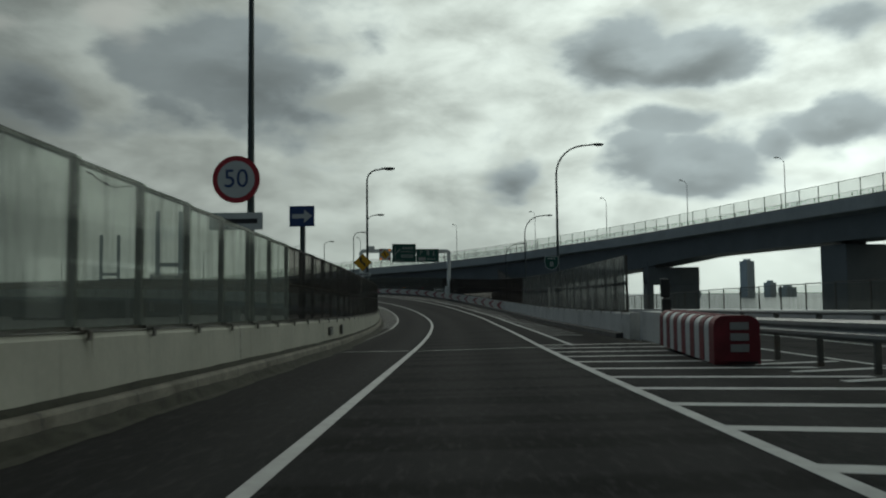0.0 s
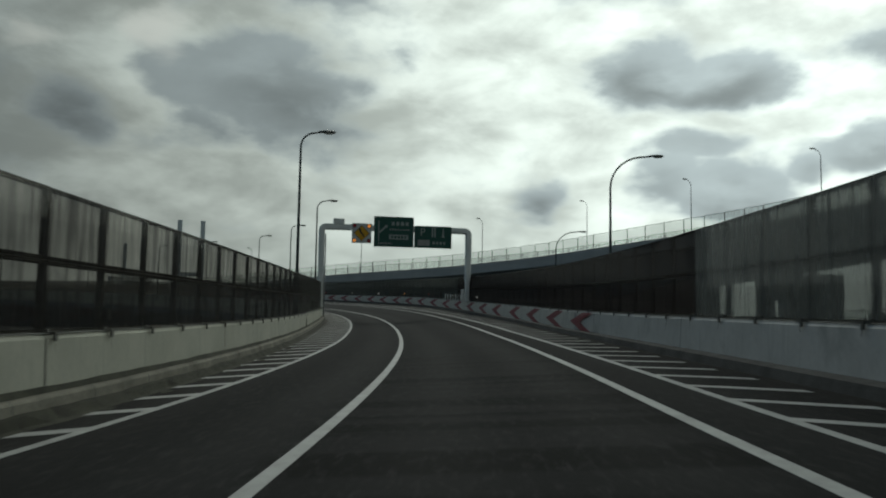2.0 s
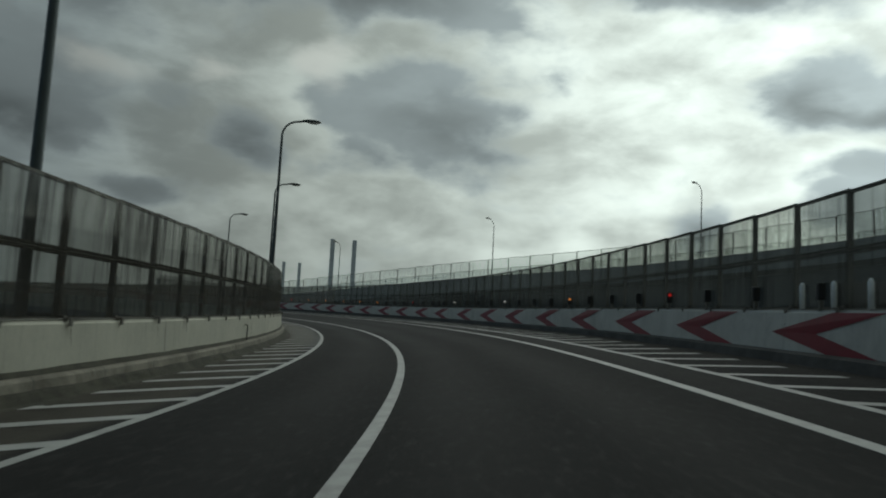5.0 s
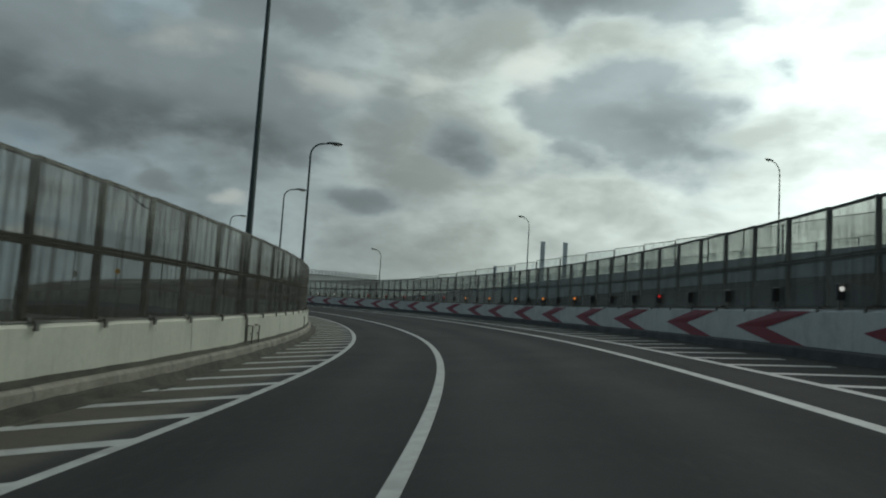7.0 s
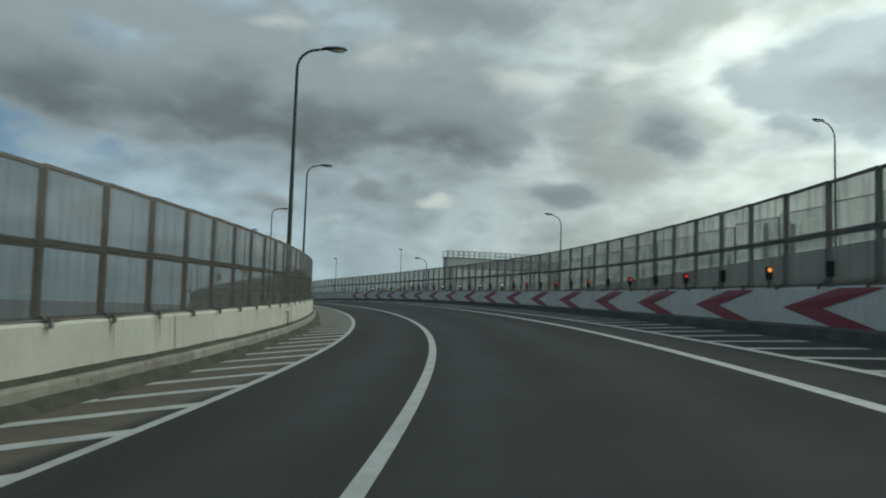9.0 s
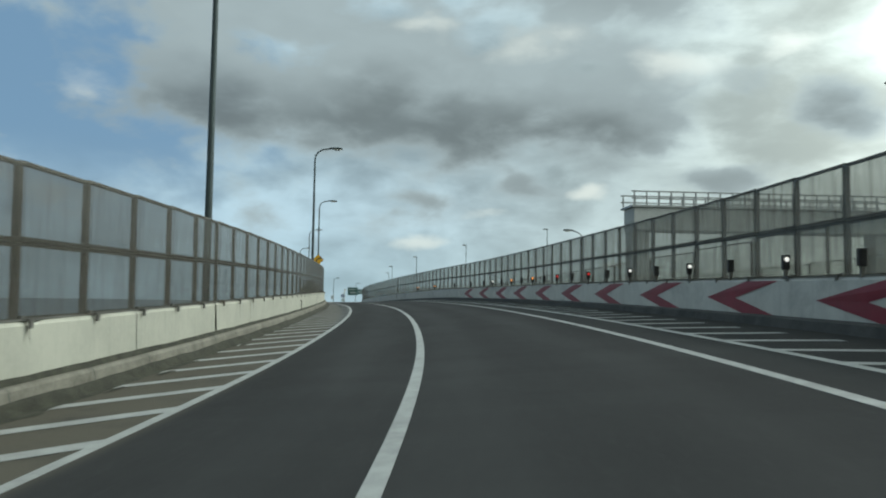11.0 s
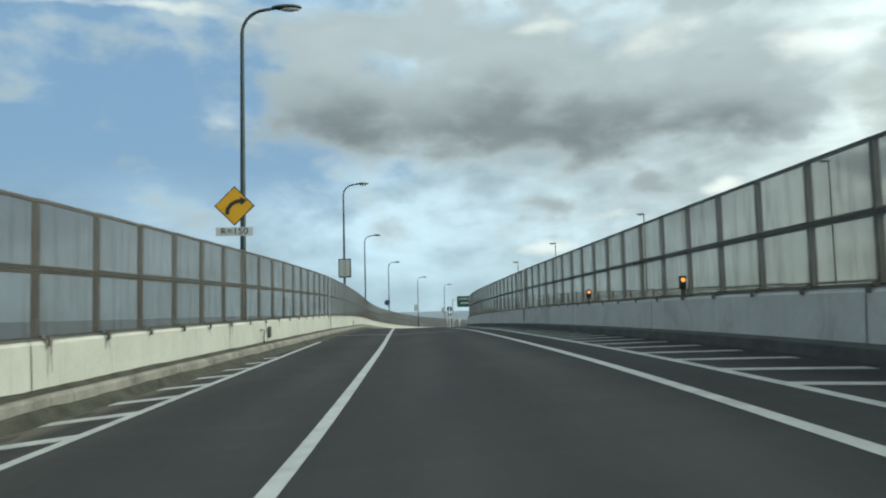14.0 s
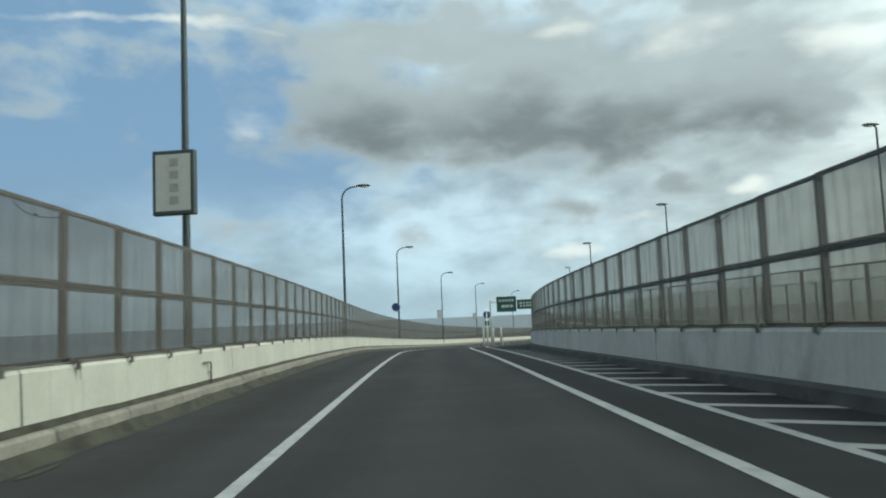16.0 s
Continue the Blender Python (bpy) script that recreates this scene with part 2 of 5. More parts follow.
def asphalt_material():
    """Dark dense road surface, with wheel tracks polished along the lane and patches across it."""
    m = bpy.data.materials.new("asphalt")
    m.use_nodes = True
    n = Nodes(m.node_tree)
    geo = n.add("ShaderNodeNewGeometry").outputs["Position"]
    uv = n.add("ShaderNodeUVMap", uv_map="road").outputs[0]
    s = n.add("ShaderNodeSeparateXYZ", ins={0: uv})
    grain = n.noise(geo, 55.0, 3.0, 0.7).outputs[0]
    patch = n.noise(n.vmath("MULTIPLY", uv, (0.5, 0.09, 0)), 1.6, 5.0, 0.6).outputs[0]
    across = n.noise(n.vmath("MULTIPLY", uv, (0.06, 0.55, 0)), 1.2, 3.0, 0.6).outputs[0]
    track = n.math("MULTIPLY", n.math("ADD", n.math("COSINE", n.math("MULTIPLY", s.outputs[0], 3.3)), 1.0), 0.06)
    f = n.math("ADD", n.math("ADD", n.math("MULTIPLY", patch, 0.6), n.math("MULTIPLY", across, 0.3)), track)
    colour = n.mix(n.ramp(f, 0.3, 0.95), (0.03, 0.031, 0.032, 1), (0.056, 0.058, 0.059, 1))
    # before s 165 the road's dimness against the bright sky is blended into the colour
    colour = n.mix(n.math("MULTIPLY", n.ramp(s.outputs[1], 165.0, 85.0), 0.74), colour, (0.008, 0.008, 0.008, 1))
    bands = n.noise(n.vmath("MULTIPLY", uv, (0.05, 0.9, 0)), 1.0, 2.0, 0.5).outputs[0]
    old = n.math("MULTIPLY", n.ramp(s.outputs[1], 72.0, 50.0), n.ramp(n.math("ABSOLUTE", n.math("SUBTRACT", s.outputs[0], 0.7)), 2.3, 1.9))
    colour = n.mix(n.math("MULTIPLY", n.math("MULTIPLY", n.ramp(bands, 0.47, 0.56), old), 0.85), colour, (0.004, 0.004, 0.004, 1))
    fleck = n.noise(n.vmath("MULTIPLY", uv, (1.0, 0.25, 0)), 9.0, 6.0, 0.75).outputs[0]
    colour = n.mix(n.math("MULTIPLY", n.ramp(fleck, 0.48, 0.72), 0.6), colour, (0.045, 0.046, 0.047, 1))
    colour = n.mix(n.math("MULTIPLY", n.ramp(grain, 0.55, 0.8), 0.5), colour, (0.06, 0.06, 0.06, 1))
    rim = n.math("ADD", n.math("MULTIPLY", n.ramp(s.outputs[1], 165.0, 203.0), 0.55), n.math("SUBTRACT", -3.6, n.math("MULTIPLY", n.ramp(s.outputs[1], 212.0, 270.0), 1.15)))
    edge = n.math("ADD", n.math("MULTIPLY", n.math("MULTIPLY", n.ramp(n.math("SUBTRACT", s.outputs[0], rim), 0.05, -0.3), 1.0), n.math("MULTIPLY", n.ramp(s.outputs[1], 30.0, 190.0), n.ramp(s.outputs[1], 345.0, 315.0))), n.math("MULTIPLY", n.ramp(s.outputs[0], 4.6, 6.6), 0.25))
    dusty = n.math("MULTIPLY", edge, n.ramp(n.noise(geo, 1.3, 6.0, 0.7).outputs[0], 0.12, 0.55))
    colour = n.mix(dusty, colour, (0.095, 0.088, 0.073, 1))
    bsdf = n.add("ShaderNodeBsdfPrincipled", ins={"Base Color": colour, "Roughness": n.math("SUBTRACT", 0.9, n.math("MULTIPLY", track, 0.5)), "Specular IOR Level": 0.06})
    b = n.add("ShaderNodeBump", ins={"Strength": 0.35, "Distance": 0.01, "Height": grain})
    n.put(bsdf, "Normal", b)
    n.add("ShaderNodeOutputMaterial", ins={"Surface": bsdf})
    return m


ASPHALT = asphalt_material()
PAINT = material("road_paint", (0.31, 0.32, 0.315, 1), 0.6, vary=0.2, scale=3.0, bump=0.3, stain=(0.2, 0.2, 0.2, 1))
WORN_PAINT = material("worn_road_paint", (0.09, 0.09, 0.083, 1), 0.75, vary=0.4, scale=3.0, bump=0.3, stain=(0.04, 0.04, 0.038, 1))
CREAM = material("left_parapet_concrete", (0.41, 0.405, 0.345, 1), 0.8, vary=0.12, scale=0.8, bump=0.25, stain=(0.36, 0.35, 0.29, 1), streak=0.25)
GREY = material("right_parapet_concrete", (0.5, 0.5, 0.48, 1), 0.8, vary=0.12, scale=0.8, bump=0.25, stain=(0.27, 0.27, 0.26, 1), streak=0.25)
KERB = material("kerb_concrete", (0.19, 0.18, 0.15, 1), 0.9, vary=0.35, scale=1.5, bump=0.4, stain=(0.06, 0.052, 0.038, 1))
GRIME = material("grime", (0.036, 0.036, 0.026, 1), 0.95, vary=0.5, scale=2.5, bump=0.5, stain=(0.065, 0.064, 0.044, 1))
KERB_DARK = material("grimy_kerb_concrete", (0.07, 0.07, 0.068, 1), 0.9, vary=0.35, scale=1.5, bump=0.4, stain=(0.04, 0.04, 0.04, 1))
STEEL = material("fence_steel", (0.12, 0.117, 0.105, 1), 0.6, 0.2, vary=0.3, scale=2.0, bump=0.05, stain=(0.12, 0.09, 0.06, 1), per_object=0.15)
POLE = material("lamp_pole_paint", (0.045, 0.06, 0.062, 1), 0.45, 0.3, vary=0.2, scale=2.0, bump=0.03)
PALE = material("gantry_white_paint", (0.72, 0.74, 0.73, 1), 0.45, vary=0.08, scale=1.5, bump=0.03, streak=0.15)
CLEAR = panel_material("clear_panel", (0.86, 0.86, 0.83, 1), 0.88, (0.11, 0.1, 0.082, 1), 0.18, 0.72)
DARK_CLEAR = panel_material("brown_panel_sheet", (0.53, 0.51, 0.5, 1), 0.92, (0.065, 0.057, 0.056, 1), 0.08, 0.5)
CLEAN = panel_material("clean_panel", (0.73, 0.74, 0.72, 1), 0.96, (0.08, 0.08, 0.075, 1), 0.1, 0.3)
SHEER = panel_material("sheer_panel", (0.93, 0.94, 0.93, 1), 1.0, (0.2, 0.2, 0.19, 1), 0.1, 0.18)
MILKY = panel_material("milky_panel", (0.88, 0.91, 0.87, 1), 0.88, (0.3, 0.315, 0.28, 1), 0.12)
FROST = panel_material("frosted_panel", (0.86, 0.86, 0.85, 1), 0.7, (0.205, 0.19, 0.162, 1), 0.12, 0.18)
GREY_SHEET = panel_material("grey_panel", (0.86, 0.87, 0.85, 1), 0.74, (0.135, 0.13, 0.12, 1), 0.12, 0.28)
MURKY = panel_material("murky_panel", (0.82, 0.82, 0.79, 1), 0.93, (0.085, 0.078, 0.066, 1), 0.15, 0.8)
TAN_STEEL = material("dusty_fence_steel", (0.125, 0.112, 0.085, 1), 0.7, 0.1, vary=0.3, scale=2.0, bump=0.05, stain=(0.11, 0.095, 0.07, 1), per_object=0.15)
SMOKE = panel_material("smoky_panel", (0.78, 0.765, 0.735, 1), 0.87, (0.045, 0.041, 0.038, 1), 0.12, 0.66)
HAZY = panel_material("hazy_grey_panel", (0.6, 0.61, 0.6, 1), 0.66, (0.22, 0.23, 0.225, 1), 0.5)
BOARD = material("chevron_board_white", (0.52, 0.515, 0.48, 1), 0.5, vary=0.12, scale=1.2, bump=0.05, stain=(0.34, 0.34, 0.32, 1), streak=0.3)
CUSHION_RED = material("faded_red_plastic", (0.14, 0.012, 0.02, 1), 0.6, vary=0.3, scale=3.0, bump=0.08, stain=(0.06, 0.01, 0.014, 1))
RED = material("chevron_red", (0.2, 0.012, 0.03, 1), 0.45, vary=0.15, scale=2.0, bump=0.03)
SIGN_GREEN = material("sign_green", (0.012, 0.075, 0.06, 1), 0.4, vary=0.1, bump=0.02)
SIGN_BLUE = material("sign_blue", (0.02, 0.05, 0.16, 1), 0.4, vary=0.1, bump=0.02)
SIGN_WHITE = material("sign_white", (0.5, 0.52, 0.52, 1), 0.4, vary=0.06, bump=0.02)
# sign white darkened in the colour itself, as on a sign lit from behind
SIGN_BACKLIT = material("sign_white_dull", (0.3, 0.33, 0.32, 1), 0.5, vary=0.08, bump=0.02)
SIGN_YELLOW = material("sign_yellow", (0.62, 0.33, 0.012, 1), 0.4, vary=0.08, bump=0.02)
SIGN_RED = material("sign_red", (0.33, 0.016, 0.026, 1), 0.4, vary=0.08, bump=0.02)
BLACK = material("sign_black", (0.02, 0.02, 0.022, 1), 0.5, vary=0.1, bump=0.02)
GALV = material("galvanised_steel", (0.3, 0.31, 0.31, 1), 0.5, 0.6, vary=0.15, scale=3.0, bump=0.03)
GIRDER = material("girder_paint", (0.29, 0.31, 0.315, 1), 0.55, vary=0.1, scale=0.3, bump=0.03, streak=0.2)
# girder paint at half value: the shade under the decks is put into the colour
GIRDER_SHADED = material("girder_underside", (0.14, 0.15, 0.155, 1), 0.6, vary=0.12, scale=0.3, bump=0.03)
DARK_WALL = material("dark_brown_panel", (0.055, 0.048, 0.047, 1), 0.55, vary=0.2, scale=0.8, bump=0.05, streak=0.2)
LIGHT_STEEL = material("pale_grey_steel", (0.42, 0.43, 0.42, 1), 0.6, vary=0.1, scale=0.6, bump=0.03, streak=0.2)
VIA_PALE = material("viaduct_parapet_paint", (0.36, 0.37, 0.365, 1), 0.6, vary=0.12, scale=0.4, bump=0.03, streak=0.25)
SHORE = material("distant_shore", (0.026, 0.028, 0.026, 1), 0.9, vary=0.4, scale=0.05, bump=0.0)
GROUND = material("grey_water", (0.05, 0.065, 0.065, 1), 0.3, vary=0.3, scale=0.02, bump=0.25, bump_scale=0.6, spec=0.5)
# pale blue-grey base that carries the distance haze over towers and blocks
FAR_HAZED = material("distant_concrete", (0.5, 0.55, 0.58, 1), 0.8, vary=0.1, scale=0.05, bump=0.0)
DRIP = material("drip_stain", (0.09, 0.085, 0.07, 1), 0.9, vary=0.5, scale=6.0, bump=0.1, stain=(0.2, 0.19, 0.16, 1))
RUBBER = material("black_rubber", (0.03, 0.03, 0.03, 1), 0.8, vary=0.2, bump=0.05)
AMBER = lamp_material("amber_lamp", (1.0, 0.35, 0.08, 1), 1.5)
RED_LAMP = lamp_material("red_lamp", (1.0, 0.06, 0.05, 1), 0.6)
WHITE_LAMP = lamp_material("white_lamp", (1.0, 0.97, 0.9, 1), 1.1)
LENS_WHITE = material("reflector_white", (0.7, 0.68, 0.62, 1), 0.25, vary=0.05, bump=0.0)

# ---------------------------------------------------------------- road alignment
DS = 0.5
STATIONS = np.arange(-60.0, 520.0, DS)
HEADING = [(-60, -1.2), (0, -1.1), (25, -1.4), (50, 0.8), (75, 6.1), (100, 10.6), (125, 19.7), (150, 28.6), (175, 39.9), (200, 49.4),
           (225, 57.4), (250, 61.2), (275, 66.8), (302, 67.7), (345, 67.5), (495, 43.5), (520, 41)]
LEVEL = [(-60, -0.2), (-30, -0.5), (-10, -0.85), (2, -1.21), (14, -1.52), (26, -1.78), (38, -1.95), (50, -2.07), (62, -2.04), (74, -1.94), (86, -1.71), (98, -1.48), (110, -1.22), (122, -0.93), (134, -0.66), (146, -0.39), (158, -0.13), (170, 0.11), (182, 0.39), (194, 0.65), (206, 0.91), (218, 1.17), (230, 1.40), (242, 1.58), (254, 1.74), (266, 1.85), (278, 1.93), (290, 1.91), (302, 1.86), (314, 1.70), (326, 1.52), (338, 1.27), (350, 0.93), (362, 0.49), (378, -0.15), (408, -1.34), (438, -2.35), (468, -3.34), (520, -4.69)]
BANK_RIGHT = [(-60, -0.7), (-10, -0.7), (2, -0.7), (14, -0.9), (26, -1.3), (38, -2.0), (50, -2.6), (62, -3.1), (74, -3.7), (86, -4.2), (98, -4.7), (110, -5.6), (122, -6.1), (134, -6.0), (146, -5.8), (158, -5.8), (170, -5.6), (182, -5.4), (194, -5.1), (206, -4.8), (218, -4.6), (230, -4.5), (242, -4.5), (254, -4.1), (266, -3.8), (278, -3.5), (290, -2.8), (302, -1.9), (314, -1.3), (326, -0.8), (338, -0.6), (350, -0.7), (362, -0.8), (520, -0.8)]
BANK_LEFT = [(-60, 0.9), (-10, 0.9), (2, 0.6), (14, 0.1), (26, -0.2), (38, -0.5), (50, -0.7), (62, -0.8), (74, -0.9), (86, -1.1), (98, -1.3), (110, -1.7), (122, -2.0), (134, -2.3), (146, -2.6), (158, -2.8), (170, -2.9), (182, -3.0), (194, -3.1), (206, -3.0), (218, -2.7), (230, -2.3), (242, -2.0), (254, -1.8), (266, -1.5), (278, -1.0), (290, -0.3), (302, 0.3), (314, 0.6), (326, 1.0), (338, 1.2), (350, 1.5), (362, 1.7), (520, 1.5)]


def eased(knots, half):
    """Values along the stations, with the corners of the knots rounded over 2 * half metres."""
    xs, ys = zip(*knots)
    k = int(half / DS)
    win = np.hanning(2 * k + 1)
    return np.convolve(np.pad(np.interp(STATIONS, xs, ys), k, "edge"), win / win.sum(), "valid")


HEAD = np.radians(eased(HEADING, 5))
LEV = eased(LEVEL, 7)
BR, BL = np.tan(np.radians(eased(BANK_RIGHT, 9))), np.tan(np.radians(eased(BANK_LEFT, 9)))
CX = np.concatenate([[0], np.cumsum(-np.sin(HEAD) * DS)[:-1]])
CY = np.concatenate([[0], np.cumsum(np.cos(HEAD) * DS)[:-1]])
CX -= np.interp(0, STATIONS, CX)
CY -= np.interp(0, STATIONS, CY)
CROWN = -1.0


def heading(s):
    return float(np.interp(s, STATIONS, HEAD))


def deck(s, u):
    """Height of the road surface u metres right of the reference line."""
    br, bl, z = (float(np.interp(s, STATIONS, a)) for a in (BR, BL, LEV))
    return z - u * br if u > CROWN else z - CROWN * br - (u - CROWN) * bl


def at(s, u, z=0.0):
    """World point at station s, u metres to the right, z above the road surface there."""
    h = heading(s)
    return Vector((float(np.interp(s, STATIONS, CX)) + u * math.cos(h), float(np.interp(s, STATIONS, CY)) + u * math.sin(h), deck(s, u) + z))


def stand(s, u, z=0.0, turn=0.0):
    """Upright pose at that place: local x to the right of the road, y along it."""
    p = at(s, u, z)
    return pose(p.x, p.y, p.z, 0, 0, math.degrees(heading(s)) + turn)


def line(knots):
    xs, ys = zip(*knots)
    return lambda s: float(np.interp(s, xs, ys))


def smooth_line(knots):
    """Like line, with its corners rounded."""
    vals = eased(knots, 8)
    return lambda s: float(np.interp(s, STATIONS, vals))


LEFT_LINE = smooth_line([(-60, -1.43), (-10, -1.43), (2, -1.41), (14, -1.39), (26, -1.35), (38, -1.31), (50, -1.24), (62, -1.16), (74, -1.08), (86, -1.00), (98, -0.95), (110, -0.91), (122, -0.87), (134, -0.84), (146, -0.83), (158, -0.83), (170, -0.82), (182, -0.79), (194, -0.76), (206, -0.74), (218, -0.75), (230, -0.79), (242, -0.85), (254, -0.94), (266, -1.05), (278, -1.17), (290, -1.28), (302, -1.42), (314, -1.56), (326, -1.72), (338, -1.87), (350, -2.02), (362, -2.17), (520, -2.09)])
RIGHT_LINE = smooth_line([(-60, 2.56), (-10, 2.56), (2, 2.58), (14, 2.61), (26, 2.64), (38, 2.68), (50, 2.74), (62, 2.82), (74, 2.90), (86, 2.99), (98, 3.08), (110, 3.15), (122, 3.21), (134, 3.26), (146, 3.29), (158, 3.30), (170, 3.31), (182, 3.32), (194, 3.32), (206, 3.30), (218, 3.27), (230, 3.23), (242, 3.17), (254, 3.09), (266, 3.00), (278, 2.90), (290, 2.80), (302, 2.71), (314, 2.62), (326, 2.55), (338, 2.48), (350, 2.42), (362, 2.36), (520, 2.34)])
LEFT_EDGE = smooth_line([(-60, -4.08), (-10, -4.08), (2, -4.03), (14, -3.97), (26, -3.91), (38, -3.85), (50, -3.78), (62, -3.70), (74, -3.61), (86, -3.55), (98, -3.50), (110, -3.47), (122, -3.43), (134, -3.40), (146, -3.36), (158, -3.35), (170, -3.32), (182, -3.28), (194, -3.25), (206, -3.24), (218, -3.27), (230, -3.35), (242, -3.45), (254, -3.58), (266, -3.69), (278, -3.80), (290, -3.92), (302, -4.03), (314, -4.13), (326, -4.21), (338, -4.29), (350, -4.35), (362, -4.42), (520, -4.49)])
RIGHT_EDGE = smooth_line([(-60, 3.57), (-10, 3.57), (2, 3.60), (14, 3.63), (26, 3.67), (38, 3.71), (50, 3.76), (62, 3.83), (74, 3.92), (86, 4.02), (98, 4.11), (110, 4.18), (122, 4.24), (134, 4.29), (146, 4.32), (158, 4.35), (170, 4.37), (182, 4.39), (194, 4.39), (206, 4.37), (218, 4.32), (230, 4.25), (242, 4.17), (254, 4.07), (266, 3.97), (278, 3.88), (290, 3.80), (302, 3.74), (314, 3.70), (326, 3.66), (338, 3.64), (350, 3.62), (362, 3.60), (520, 3.60)])
LEFT_WALL = smooth_line([(-60, -3.85), (-10, -3.85), (2, -3.87), (14, -3.90), (26, -3.99), (38, -4.33), (50, -4.76), (62, -5.20), (74, -5.58), (86, -5.70), (98, -5.58), (110, -5.41), (122, -5.28), (134, -5.28), (146, -5.33), (158, -5.36), (170, -5.33), (182, -5.22), (194, -5.11), (206, -5.11), (218, -5.18), (230, -5.35), (242, -5.52), (254, -5.58), (266, -5.31), (278, -4.90), (290, -4.48), (302, -4.23), (314, -4.24), (326, -4.43), (338, -4.64), (350, -4.86), (362, -5.08), (520, -5.08)])
RIGHT_WALL = smooth_line([(-60, 5.80), (-10, 5.80), (2, 5.77), (14, 5.74), (26, 6.05), (38, 5.80), (50, 5.68), (62, 5.71), (74, 5.78), (86, 5.90), (98, 6.04), (110, 6.18), (122, 6.30), (134, 6.38), (146, 6.40), (158, 6.41), (170, 6.41), (182, 6.44), (194, 6.44), (206, 6.46), (218, 6.44), (230, 6.35), (242, 6.21), (254, 6.03), (266, 5.85), (278, 5.74), (290, 5.60), (302, 5.44), (314, 5.28), (326, 5.15), (334, 5.13), (342, 5.38), (350, 5.95), (358, 6.7), (366, 7.62), (374, 8.76), (382, 10.0), (390, 11.5), (398, 13.1), (413, 16.4), (430, 20.8), (504, 40)])

# ---------------------------------------------------------------- mesh tools


def mesh_object(name, bm, mat, parent=None, label=""):
    me = bpy.data.meshes.new(name)
    bm.normal_update()
    bm.to_mesh(me)
    bm.free()
    for m in (mat if isinstance(mat, (list, tuple)) else [mat]):
        me.materials.append(m)
    ob = new(name, me)
    if parent:
        ob.parent = parent
    if label:
        ob["label"] = label
    return ob


def part(name, bm, mat, parent, label=""):
    return mesh_object(name, bm, mat, parent, label)


def thing(name, label, category, m=None, group="", kind=""):
    ob = new(name)
    ob.empty_display_size = 0.3
    if m is not None:
        ob.matrix_world = m
    return tagged(ob, label, category, group, kind)


def share(name, me, parent, m):
    """A piece on mesh data that its like share."""
    ob = new(name, me)
    ob.parent = parent
    ob.matrix_basis = m
    return ob


def box(bm, size, centre=(0, 0, 0), bevel=0.0, m=None):
    r = bmesh.ops.create_cube(bm, size=1.0, matrix=(m or Matrix()) @ Matrix.Translation(centre) @ Matrix.Diagonal((*size, 1)))
    if bevel:
        es = list({e for v in r["verts"] for e in v.link_edges})
        bmesh.ops.bevel(bm, geom=es, offset=bevel, segments=2, affect="EDGES", profile=0.6)
    return bm


def boxes(*items):
    bm = bmesh.new()
    for it in items:
        box(bm, *it)
    return bm


def tube(bm, points, radii, sides=10, cap=True):
    """A round bar through the points."""
    rings = []
    pts = [Vector(p) for p in points]
    side = None
    for i, p in enumerate(pts):
        d = (pts[min(i + 1, len(pts) - 1)] - pts[max(i - 1, 0)]).normalized()
        if side is None:
            side = d.orthogonal().normalized()
        side = (side - d * side.dot(d)).normalized()
        other = d.cross(side)
        r = radii[i] if isinstance(radii, (list, tuple)) else radii
        rings.append([bm.verts.new(p + (side * math.cos(a) + other * math.sin(a)) * r) for a in (2 * math.pi * k / sides for k in range(sides))])
    for a, b in zip(rings, rings[1:]):
        for k in range(sides):
            f = bm.faces.new((a[k], a[(k + 1) % sides], b[(k + 1) % sides], b[k]))
            f.smooth = True
    if cap:
        bm.faces.new(rings[0][::-1])
        bm.faces.new(rings[-1])
    return bm


def plate(outline, thick, y=0.0):
    """A flat sheet in the xz plane facing -y, from its outline (x, z), with thickness."""
    bm = bmesh.new()
    a = [bm.verts.new((x, y, z)) for x, z in outline]
    b = [bm.verts.new((x, y + thick, z)) for x, z in outline]
    n = len(a)
    area = sum(outline[i][0] * outline[(i + 1) % n][1] - outline[(i + 1) % n][0] * outline[i][1] for i in range(n))
    if area < 0:
        a.reverse(), b.reverse()
    bm.faces.new(a)
    bm.faces.new(b[::-1])
    for i in range(n):
        bm.faces.new((a[i], b[i], b[(i + 1) % n], a[(i + 1) % n]))
    bmesh.ops.recalc_face_normals(bm, faces=bm.faces[:])
    return bm


def rect(x, z, wdt, hgt):
    return [(x - wdt / 2, z - hgt / 2), (x + wdt / 2, z - hgt / 2), (x + wdt / 2, z + hgt / 2), (x - wdt / 2, z + hgt / 2)]


def disc(r, n=40, x=0.0, z=0.0):
    return [(x + r * math.cos(2 * math.pi * k / n), z + r * math.sin(2 * math.pi * k / n)) for k in range(n)]


